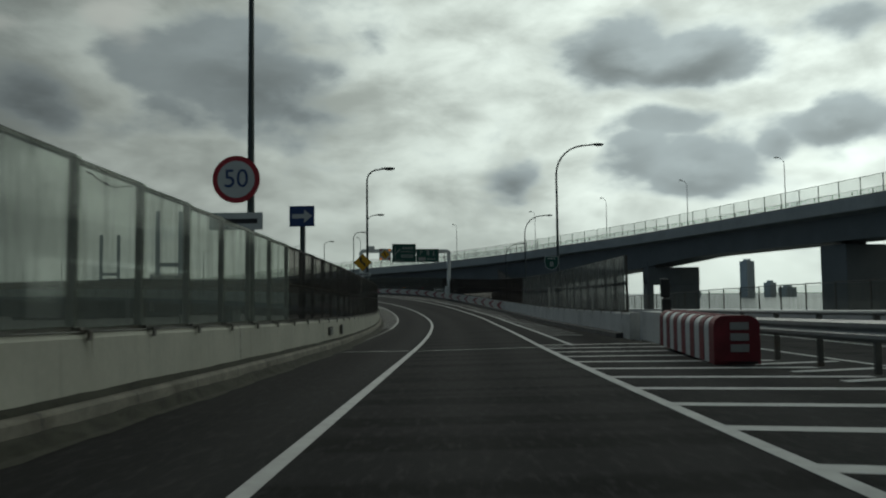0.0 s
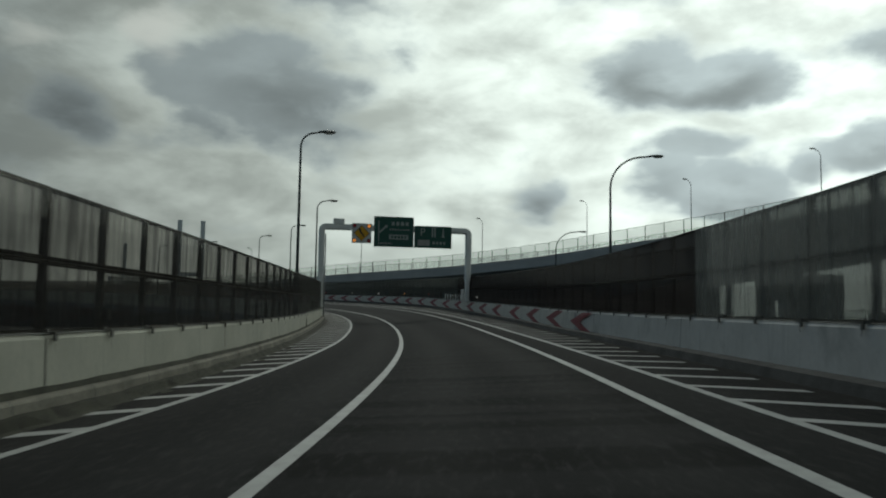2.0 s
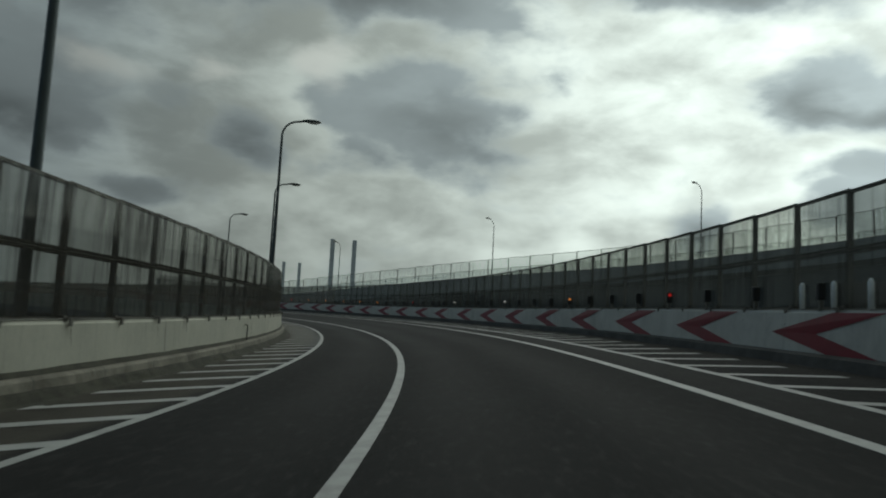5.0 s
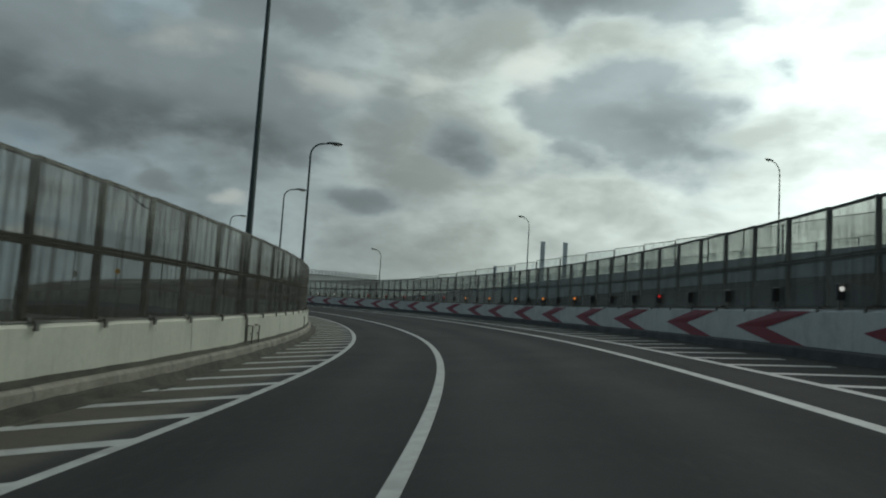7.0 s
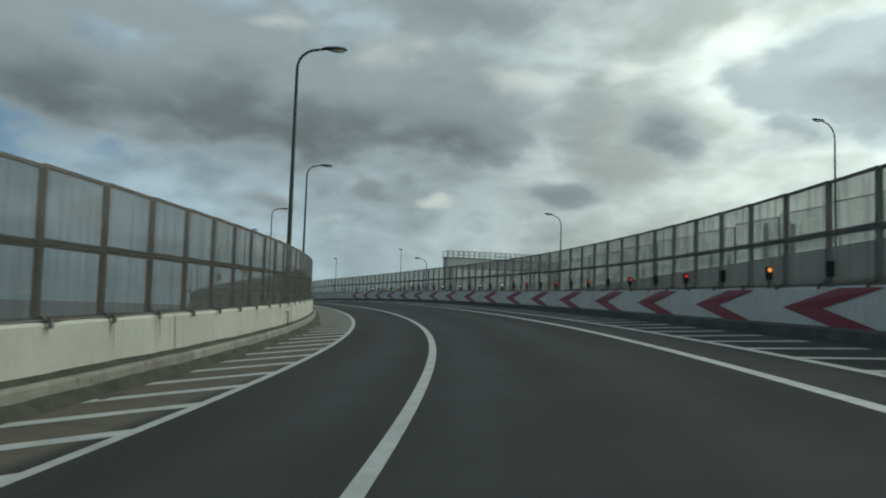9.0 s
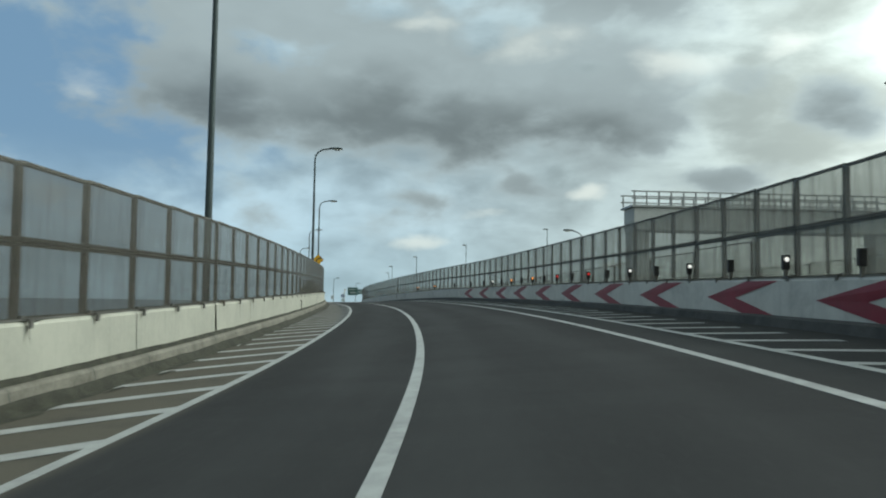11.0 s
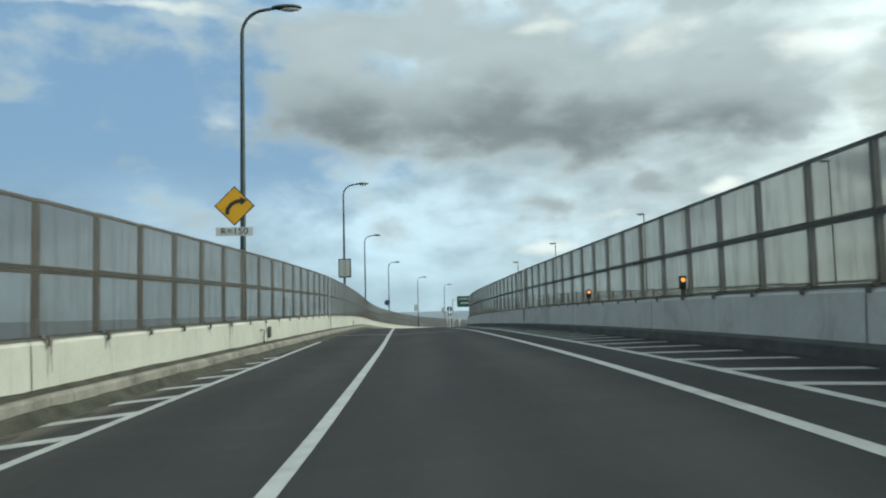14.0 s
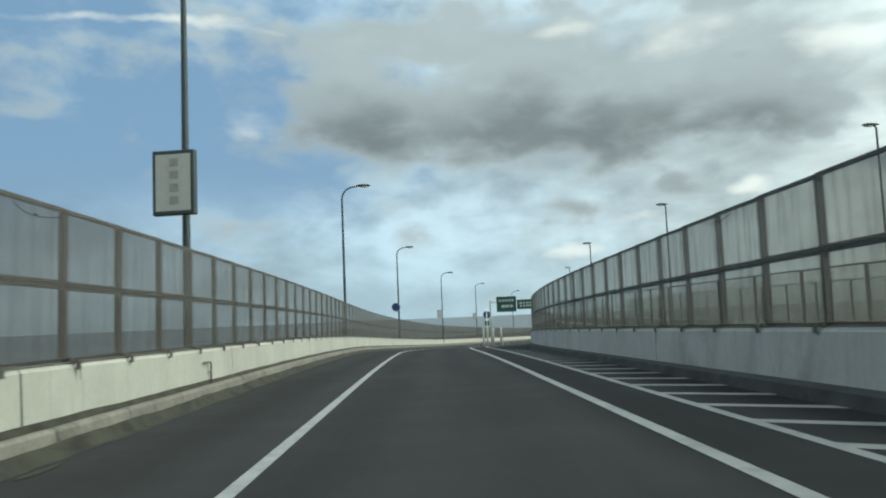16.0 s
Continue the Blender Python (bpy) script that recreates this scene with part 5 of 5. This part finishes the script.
flash = thing("flashing_sign", "white board with a yellow diamond and four amber lamps", "warning sign", sign_pose(3.07, 5.22, 0.925, 0.935), "signs on the gantry")
part("panel", plate(rect(0, 0, 1.66, 1.66), 0.05, 0.0), SIGN_WHITE, flash)
df = part("diamond", plate([(0, -0.68), (0.68, 0), (0, 0.68), (-0.68, 0)], 0.006, -0.007), BLACK, flash)
part("face", plate([(0, -0.63), (0.63, 0), (0, 0.63), (-0.63, 0)], 0.006, -0.013), SIGN_YELLOW, df)
part("arrow", plate([(x * 1.2, z * 1.2) for x, z in S_BEND], 0.005, -0.019), BLACK, flash)
for x, z, lit in ((-0.62, 0.62, 0), (0.62, 0.62, 1), (-0.62, -0.62, 1), (0.62, -0.62, 0)):
    ring = part("lamp_ring", plate(disc(0.17, 24, x, z), 0.05, -0.05), BLACK, flash)
    part("lens", plate(disc(0.14, 24, x, z), 0.01, -0.062), AMBER if lit else SIGN_RED, ring)

# ---------------------------------------------------------------- high viaduct on the outside of the curve
VIA = [(70, -60), (66, 0), (60, 50), (54, 82), (47.6, 109.1), (40.8, 130.9), (30.7, 146.9), (19, 164), (3.4, 180.2), (-20.5, 197.1), (-46.5, 211.2), (-71.2, 219.8), (-103, 232.6), (-150, 256), (-210, 284)]
VIA_TOP = [12.3, 12.3, 12.3, 12.2, 12.0, 11.6, 10.9, 9.9, 9.0, 8.1, 6.2, 4.2, 3.2, 3.9, 4.0]


def via_curve(n=150):
    """Points, level of the fence top and sideways direction along the viaduct, rounded through its control points."""
    d = np.concatenate([[0], np.cumsum([math.dist(a, b) for a, b in zip(VIA, VIA[1:])])])
    t = np.linspace(0, d[-1], n)
    win = np.hanning(9)
    win /= win.sum()
    out = []
    for vals in ([p[0] for p in VIA], [p[1] for p in VIA], VIA_TOP):
        v = np.interp(t, d, vals)
        out.append(np.convolve(np.pad(v, 4, "reflect", reflect_type="odd"), win, "valid"))
    x, y, z = out
    gx, gy = np.gradient(x), np.gradient(y)
    ln = np.hypot(gx, gy)
    return x, y, z, gx / ln, gy / ln


vx, vy, vz, vdx, vdy = via_curve()


def via_at(i, off, z):
    """off metres to the left of the lamp line (towards the ramp), z below the fence top."""
    return Vector((vx[i] - vdy[i] * off, vy[i] + vdx[i] * off, vz[i] + z))


def haunch(i):
    """Extra depth of the girder along the far bend."""
    return 2.7 * min(1.0, max(0.0, (vy[i] - 118) / 40))


def via_sweep(profile):
    bm = bmesh.new()
    rows = [[bm.verts.new(via_at(i, o, z - (haunch(i) if z < -6 else 0))) for o, z in profile] for i in range(len(vx))]
    m = len(profile)
    for a, b in zip(rows, rows[1:]):
        for k in range(m):
            bm.faces.new((a[k], a[(k + 1) % m], b[(k + 1) % m], b[k]))
    bm.faces.new(rows[0][::-1])
    bm.faces.new(rows[-1])
    bmesh.ops.recalc_face_normals(bm, faces=bm.faces[:])
    return bm


VW = 7.5
viaduct = thing("viaduct", "high grey steel viaduct with pale parapets curving past the ramp", "viaduct")
part("girder", via_sweep([(VW - 0.9, -3.7), (VW - 1.1, -6.6), (1.1, -6.6), (0.9, -3.7)]), GIRDER_SHADED, viaduct, "dark steel box girder")
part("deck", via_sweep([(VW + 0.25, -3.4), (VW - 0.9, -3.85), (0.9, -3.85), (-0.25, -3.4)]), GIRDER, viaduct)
part("parapet", via_sweep([(VW + 0.25, -1.95), (VW + 0.25, -3.45), (VW - 0.1, -3.45), (VW - 0.1, -1.95)]), VIA_PALE, viaduct, "pale parapet")
part("parapet", via_sweep([(0.1, -1.95), (0.1, -3.45), (-0.25, -3.45), (-0.25, -1.95)]), VIA_PALE, viaduct, "pale parapet")
part("ledge", via_sweep([(VW + 0.32, -3.45), (VW + 0.32, -3.57), (VW, -3.57), (VW, -3.45)]), GALV, viaduct)
for off in (VW + 0.05, -0.05):
    i = 3
    while i < len(vx) - 2:
        a, b = via_at(i, off, -1.95), via_at(i + 1, off, -1.95)
        d = b - a
        ln = math.hypot(d.x, d.y)
        m = Matrix.Translation(a) @ Matrix.Rotation(math.atan2(-d.x, d.y), 4, "Z") @ Matrix(((1, 0, 0, 0), (0, 1, 0, 0), (0, d.z / ln, 1, 0), (0, 0, 0, 1)))
        share("fence_post", POST_ME, viaduct, m @ Matrix.Diagonal((0.9, 0.9, 1.95, 1)))
        share("top_rail", RAIL_ME, viaduct, m @ Matrix.Translation((0, 0, 1.91)) @ Matrix.Diagonal((0.7, ln, 0.045, 1)))
        share("fence_panel", PANEL_ME["sheer"], viaduct, m @ Matrix.Translation((0, 0.05, 0.05)) @ Matrix.Diagonal((1, ln - 0.08, 1.85, 1)))
        i += 1

VIA_LAMPS = [(49.6, 109.3, 19.0), (42.6, 131.2, 19.0), (32.2, 147.6, 18.1), (20.6, 165.5, 17.5), (3.9, 180.0, 16.2), (-20.5, 197.1, 14.7), (-47.0, 210.9, 12.7), (-71.5, 219.0, 9.85), (-103.0, 234.0, 7.9),
             (-124.8, 251.6, 4.6), (54, 82, 19.2)]
via_lamp = None
for px, py, tz in VIA_LAMPS:
    i = int(np.argmin((vx - px) ** 2 + (vy - py) ** 2))
    m = pose(px, py, tz - 8.6, 0, 0, math.degrees(math.atan2(-vdx[i], vdy[i])) + 180)
    if via_lamp is None:
        via_lamp = street_lamp("viaduct_lamp", m, height=8.5, arm=1.4, r=0.07, label="slim street lamp on the viaduct parapet", group="lamps of the viaduct")
    else:
        copy_thing(via_lamp, m)


street_lamp("high_mast_lamp", pose(62.0, 50.6, -3.0, 0, 0, 180), height=22.1, arm=1.4, r=0.1, label="tall slim street lamp rising behind the viaduct", group="lamps of the viaduct")


def pier(name, x, y, top, wdt, depth, turn, label):
    t = thing(name, label, "pier", pose(x, y, -13.0, 0, 0, turn), "viaduct piers")
    h = top + 13.0
    part("column", boxes(((wdt * 0.55, depth, h - 1.8), (0, 0, (h - 1.8) / 2), 0.1)), GIRDER_SHADED, t)
    part("crosshead", boxes(((wdt, depth * 1.05, 1.9), (0, 0, h - 0.95), 0.12)), GIRDER_SHADED, t)
    for sx in (-0.3, 0.3):
        part("bearing", boxes(((0.7, 0.7, 0.5), (sx * wdt, 0, h + 0.22), 0.04)), GALV, t)
    return t


for i, wdt in ((24, 8.0), (80, 7.5), (98, 7.0)):
    q = via_at(i, VW / 2, -7.1)
    pier("viaduct_pier", q.x, q.y, q.z, wdt, 3.2, math.degrees(math.atan2(-vdx[i], vdy[i])), "dark viaduct pier with a broad crosshead")

q = via_at(46, 2.2, 0)
solid = thing("viaduct_pier", "massive dark block pier with a bearing on top", "pier", pose(q.x, q.y, -13.0, 0, 0, math.degrees(math.atan2(-vdx[46], vdy[46]))), "viaduct piers")
part("block", boxes(((7.4, 4.2, 18.2), (0, 0, 9.1), 0.12)), GIRDER_SHADED, solid)
part("bearing", boxes(((1.9, 1.6, 1.2), (-0.6, 0, 18.7), 0.1)), GIRDER_SHADED, solid)
part("pipe", tube(bmesh.new(), [(-3.2, -1.0, 18.1), (-3.2, -1.0, 19.0), (-3.5, -1.0, 19.6)], 0.14, 8), GIRDER_SHADED, solid)
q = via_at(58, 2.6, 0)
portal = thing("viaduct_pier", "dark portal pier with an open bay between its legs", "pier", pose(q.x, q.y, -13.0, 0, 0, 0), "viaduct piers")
part("leg", boxes(((4.8, 3.0, 15.0), (1.85, 0, 7.5), 0.1)), GIRDER_SHADED, portal)
part("leg", boxes(((1.0, 3.0, 15.0), (-3.8, 0, 7.5), 0.1)), GIRDER_SHADED, portal)
part("crosshead", boxes(((8.6, 3.1, 2.9), (0, 0, 15.5), 0.1)), GIRDER_SHADED, portal)
part("bearing", boxes(((1.3, 1.3, 1.1), (-3.4, 0, 17.4), 0.1)), GIRDER_SHADED, portal)

# ---------------------------------------------------------------- footbridge-like sign beam beyond the right barrier
beam = thing("maintenance_beam", "grey steel cross beam with a railed walkway on two legs", "gantry", stand(239, 0, 0))
bz = 4.0
part("beam", boxes(((11.0, 1.3, 0.9), (13.4, 0, bz), 0.05)), LIGHT_STEEL, beam)
part("leg", boxes(((0.75, 0.8, bz + 5.5), (8.25, 0, (bz - 5.5) / 2), 0.05)), LIGHT_STEEL, beam)
part("leg", boxes(((0.75, 0.8, bz + 9), (18.4, 0, (bz - 9) / 2), 0.05)), LIGHT_STEEL, beam)
part("walkway", boxes(((11.2, 1.5, 0.08), (13.4, 0, bz + 0.5))), GALV, beam)
for k in range(23):
    for yy in (-0.72, 0.72):
        part("rail_post", boxes(((0.05, 0.05, 0.6), (7.9 + 0.5 * k, yy, bz + 0.8))), GALV, beam)
for yy in (-0.72, 0.72):
    for zz in (0.8, 1.08):
        part("hand_rail", boxes(((11.2, 0.05, 0.05), (13.4, yy, bz + zz))), GALV, beam)

# ---------------------------------------------------------------- far signs and posts at the end of the ramp
farsign = thing("guide_sign", "small green guide signs on a pale post beyond the bend", "guide sign", stand(397, 4.05, 0, -4))
part("post", tube(bmesh.new(), [(-1.0, 0.2, 0), (-1.0, 0.2, 5.3), (-0.8, 0.2, 5.6)], 0.13, 10), PALE, farsign)
part("arm", boxes(((5.6, 0.16, 0.16), (1.7, 0.2, 5.2))), PALE, farsign)
pn = part("panel", plate(rect(1.0, 4.95, 2.4, 1.85), 0.05, 0), SIGN_GREEN, farsign)
text_bars(pn, SIGN_WHITE, 1.0, 5.4, 1.9, 0.4, 1, 5, -0.01, 0.7, 21)
text_bars(pn, SIGN_WHITE, 1.1, 4.7, 1.5, 0.5, 1, 3, -0.01, 0.8, 24)
pn = part("panel", plate(rect(3.35, 4.85, 2.1, 1.15), 0.05, 0), SIGN_GREEN, farsign)
text_bars(pn, SIGN_WHITE, 3.35, 4.85, 1.6, 0.7, 2, 4, -0.01, 0.7, 22)
fs = thing("round_sign", "small round blue sign on a white post", "road sign", stand(392, 2.95, 0))
part("post", tube(bmesh.new(), [(0, 0.08, 0), (0, 0.08, 4.3)], 0.1, 10), PALE, fs)
part("disc", plate(disc(0.42, 32, 0, 3.6), 0.03, 0), SIGN_BLUE, fs)
part("plate", plate(rect(0, 2.6, 0.5, 0.55), 0.02, 0), SIGN_GREEN, fs)
for u, h in ((2.35, 2.2), (3.5, 2.0), (4.4, 2.1)):
    mk = tagged(mesh_object("marker_post", tube(bmesh.new(), [(0, 0, 0), (0, 0, h - 0.15), (0, 0, h)], [0.11, 0.11, 0.04], 10), SIGN_WHITE), "white marker post before the bend", "marker post", "marker posts")
    mk.matrix_world = stand(394, u, 0)
far_lamp = street_lamp("far_lamp", pose(-169.1, 271.0, -2.0, 0, 0, 245), height=14.0, arm=0.42, bend=0.16, r=0.08, label="slim street lamp rising behind the barrier", group="lamps of the viaduct")
for x, y, z in ((-146.5, 269.7, 13.2), (-188.2, 272.8, 10.7), (-205.5, 277.5, 9.5), (-243.0, 298.8, 9.5)):
    copy_thing(far_lamp, pose(x, y, z - 14.0, 0, 0, 245))

# ---------------------------------------------------------------- distance


def bridge_tower(x, y, top, spread, turn, leg=9.0):
    t = thing("bridge_tower", "far grey bridge tower with two legs", "bridge tower", pose(x, y, -13, 0, 0, turn), "far bridge towers")
    h = top + 13
    for sx in (-1, 1):
        bm = bmesh.new()
        box(bm, (leg, leg, h), (sx * spread / 2, 0, h / 2), 0.3)
        part("leg", bm, FAR_HAZED, t)
    part("cross_beam", boxes(((spread, 7, 8), (0, 0, h * 0.42), 0.2)), FAR_HAZED, t)
    return t


bridge_tower(-553, 1564, 174, 44, 19)
bridge_tower(-914, 2122, 172, 44, 23)


def city_block(x, y, wdt, dep, hgt, storeys, turn=0.0, label="distant hazy high-rise block"):
    t = thing("high_rise", label, "building", pose(x, y, -13, 0, 0, turn), "distant buildings")
    part("wall", boxes(((wdt, dep, hgt), (0, 0, hgt / 2), 0.2)), FAR_HAZED, t)
    part("roof_house", boxes(((wdt * 0.5, dep * 0.5, 4), (0, 0, hgt + 1.9))), FAR_HAZED, t)
    for r in range(storeys):
        part("window_band", boxes(((wdt * 0.9, 0.3, hgt / storeys * 0.45), (0, -dep / 2 - 0.05, (r + 0.55) * hgt / storeys))), GIRDER, t)
    return t


city_block(560, 1400, 18, 18, 66, 18, 22)
city_block(618, 1440, 15, 16, 27, 7, 24)
city_block(655, 1450, 26, 20, 18, 5, 24)
city_block(730, 1400, 50, 24, 16, 4, 30)
city_block(480, 1500, 50, 24, 12, 4, 18)

rnd = random.Random(5)
bm = bmesh.new()
for k in range(70):
    az, dist = radians(rnd.uniform(8, 28)), rnd.uniform(520, 700)
    h = rnd.uniform(17, 26)
    box(bm, (rnd.uniform(14, 46), rnd.uniform(10, 24), h), (-dist * math.sin(az), dist * math.cos(az), h / 2 - 13))
tagged(mesh_object("far_shore", bm, SHORE), "dark low sheds and trees on the far shore", "far shore", kind="stuff")

# ---------------------------------------------------------------- small things along the ramp


def delineator(m, lens, label):
    t = thing("delineator", label, "delineator", m, "delineators on the parapet")
    part("foot", boxes(((0.13, 0.1, 0.02), (0, 0, 0.01))), STEEL, t)
    part("stem", boxes(((0.06, 0.06, 0.18), (0, 0, 0.1))), STEEL, t)
    housing = part("housing", boxes(((0.15, 0.1, 0.3), (0, 0, 0.33), 0.03)), BLACK, t)
    part("hood", boxes(((0.13, 0.05, 0.012), (0, -0.06, 0.465))), BLACK, housing)
    part("lens", plate(disc(0.048, 16, 0, 0.39), 0.012, -0.062), lens, t)
    part("lens", plate(disc(0.035, 16, 0, 0.26), 0.012, -0.058), BLACK, t)
    return t


FLASHERS = line([(-30, 54), (0, 128.45), (4, 138.76), (9, 152.0), (12, 159.6), (20, 178.29), (22, 183.32), (28, 198.37), (32, 208.35), (49, 252.12), (53, 262.9)])
SPOTS = [(k, FLASHERS(k)) for k in range(-12, 54)] + [(55, 267.3), (57, 273.4), (58, 281.9), (60, 290.7)]
LENSES = {"amber": (AMBER, "dark lamp housing with a lit amber lens on the parapet"), "red": (RED_LAMP, "dark lamp housing with a lit red lens on the parapet"),
          "white": (WHITE_LAMP, "dark lamp housing with a lit white lens on the parapet"), "unlit": (RUBBER, "dark unlit lamp housing on the parapet")}
made = {}
for k, s in SPOTS:
    tone = "unlit" if k % (2 if s > 165 else 4) else "amber" if 174 < s < 190 or s > 280 else "red" if 192 < s < 215 else ("amber", "white", "white", "red")[(k // 4) % 4]
    m = stand(s, RIGHT_WALL(s) + 0.07, WALL_R - 0.005)
    if tone in made:
        copy_thing(made[tone], m)
    else:
        made[tone] = delineator(m, *LENSES[tone])

# expansion joints: steel combs across the deck and covers on the parapets
for s, reach in ((23.9, (-3.6, 3.2)), (304.0, (-4.0, 5.0))):
    j = thing("expansion_joint", "thin pale expansion joint across the road", "expansion joint", kind="structure")
    skew, half = (0.08, 0.05) if s > 100 else (0.0, 0.07)
    for shift in ((-0.09, 0.09) if s > 100 else (0.0,)):
        bm = bmesh.new()
        rows = [[bm.verts.new(at(s + skew * u + shift + d, u, 0.009)) for d in (-half, half)] for u in np.linspace(*reach, 16)]
        for (a, b), (c, d) in zip(rows, rows[1:]):
            bm.faces.new((a, c, d, b))
        part("comb", bm, GALV if s > 100 else PAINT, j)
    if s > 100:
        for wall, sg, h, s in ((LEFT_WALL, 1, WALL_H, 302.8), (RIGHT_WALL, -1, WALL_R, 304.1)):
            part("cover", sweep(lambda q: [(wall(q) + sg * 0.012, 0.3), (wall(q) - sg * 0.018, h - 0.01), (wall(q) - sg * 0.05, h + 0.015), (wall(q) - sg * 0.3, h + 0.015)], s - 0.2, s + 0.2, 0.4, closed=False), KERB, j)
            tall = (LEFT_TOP if sg > 0 else RIGHT_TOP)(s) - h - 0.03
            for dy, wide, mat in ((-0.2, 0.07, GALV), (0.0, 0.22, STEEL), (0.2, 0.07, GALV)):
                part("barrier_cover", boxes(((0.04, wide, tall), (sg * (0.1 if wide < 0.1 else 0.06), dy, tall / 2), 0.008)), mat, j).matrix_basis = stand(s, wall(s) - sg * 0.2, h)

# casting joints of the parapets
jl = thing("parapet_joint", "dark sealed joints in the concrete parapets", "joint", kind="structure")
for k in range(60):
    s = -40 + 9.0 * k
    part("joint", sweep(lambda q: [(LEFT_WALL(q) + 0.004, 0.24), (LEFT_WALL(q) - 0.024, 0.95), (LEFT_WALL(q) - 0.066, 1.004)], s - 0.012, s + 0.012, 0.024, closed=False), KERB_DARK, jl)
    if s > 30 and not 70 < s < 264:
        part("joint", sweep(lambda q: [(RIGHT_WALL(q) - 0.004, 0.2), (RIGHT_WALL(q) + 0.024, 0.87), (RIGHT_WALL(q) + 0.066, 0.924)], s - 0.012, s + 0.012, 0.024, closed=False), KERB_DARK, jl)

# drain pipes and small boxes on the left parapet
for s in (79.2, 121, 153.7, 154.5, 166, 196, 214, 243, 287.4, 318.1):
    pipe = thing("drain_pipe", "thin grey drain pipe on the parapet face", "pipe", stand(s, LEFT_WALL(s) + 0.03, 0.25), "drain pipes")
    part("pipe", tube(bmesh.new(), [(0, 0, 0), (0, 0, 0.45), (0, -0.03, 0.49), (0, -0.5, 0.5)], 0.016, 8), STEEL, pipe)
    part("strap", boxes(((0.06, 0.1, 0.03), (-0.01, 0, 0.3))), GALV, pipe)
for s in (26.5, 288.1):
    bx = thing("junction_box", "small grey junction box on the parapet face", "junction box", stand(s, LEFT_WALL(s) + 0.04, 0.55), "junction boxes")
    part("body", boxes(((0.08, 0.17, 0.32), (0, 0, 0.1), 0.01)), STEEL, bx)
    part("lid", boxes(((0.012, 0.15, 0.3), (0.045, 0, 0.1), 0.004)), GALV, bx)
sw = thing("junction_box", "dark louvred cabinet set in the parapet face", "junction box", stand(24.2, LEFT_WALL(24.2) + 0.0, 0.66), "junction boxes")
part("body", boxes(((0.08, 0.62, 0.24), (0, 0, 0), 0.01)), KERB_DARK, sw)
for k in range(4):
    part("louvre", boxes(((0.02, 0.56, 0.02), (0.045, 0, -0.08 + 0.05 * k))), GALV, sw)

# loose wires under the top rail of the barriers
rnd = random.Random(23)
for s, wall, sg, top in ((8.3, LEFT_WALL, -1, LEFT_TOP), (12.8, LEFT_WALL, -1, LEFT_TOP), (118.5, LEFT_WALL, -1, LEFT_TOP), (146, LEFT_WALL, -1, LEFT_TOP), (198.4, LEFT_WALL, -1, LEFT_TOP), (244.6, LEFT_WALL, -1, LEFT_TOP),
                         (284.6, LEFT_WALL, -1, LEFT_TOP), (311, LEFT_WALL, -1, LEFT_TOP), (288.3, RIGHT_WALL, 1, RIGHT_TOP), (315.6, RIGHT_WALL, 1, RIGHT_TOP), (205, RIGHT_WALL, 1, RIGHT_TOP), (178, RIGHT_WALL, 1, RIGHT_TOP)):
    m = stand(s, wall(s) + sg * 0.13, top(s) - 0.1)
    wire = thing("loose_wire", "thin dark wire sagging under the barrier's top rail", "wire", m, "loose wires")
    pts = [(0.012 * rnd.uniform(-1, 1), 1.2 * k / 8, -0.09 * math.sin(math.pi * k / 8) - 0.03 * rnd.random()) for k in range(9)]
    part("strand", tube(bmesh.new(), pts, 0.006, 5), RUBBER, wire)
    part("clip", boxes(((0.02, 0.06, 0.03), (0, 0.5, -0.09))), RUBBER, wire)

# mossy expansion gaps in the left parapet
for s in (40.5, 95.0, 153.2, 197.0, 226.0, 254.8):
    gap = thing("parapet_gap", "dark mossy expansion gap in the concrete parapet", "joint", kind="structure")
    part("strip", sweep(lambda q: [(LEFT_WALL(q) + 0.008, 0.33), (LEFT_WALL(q) - 0.02, 0.95), (LEFT_WALL(q) - 0.06, 1.008)], s - (0.13 if s == 153.2 else 0.05), s + (0.13 if s == 153.2 else 0.05), 0.1, closed=False), GRIME, gap)
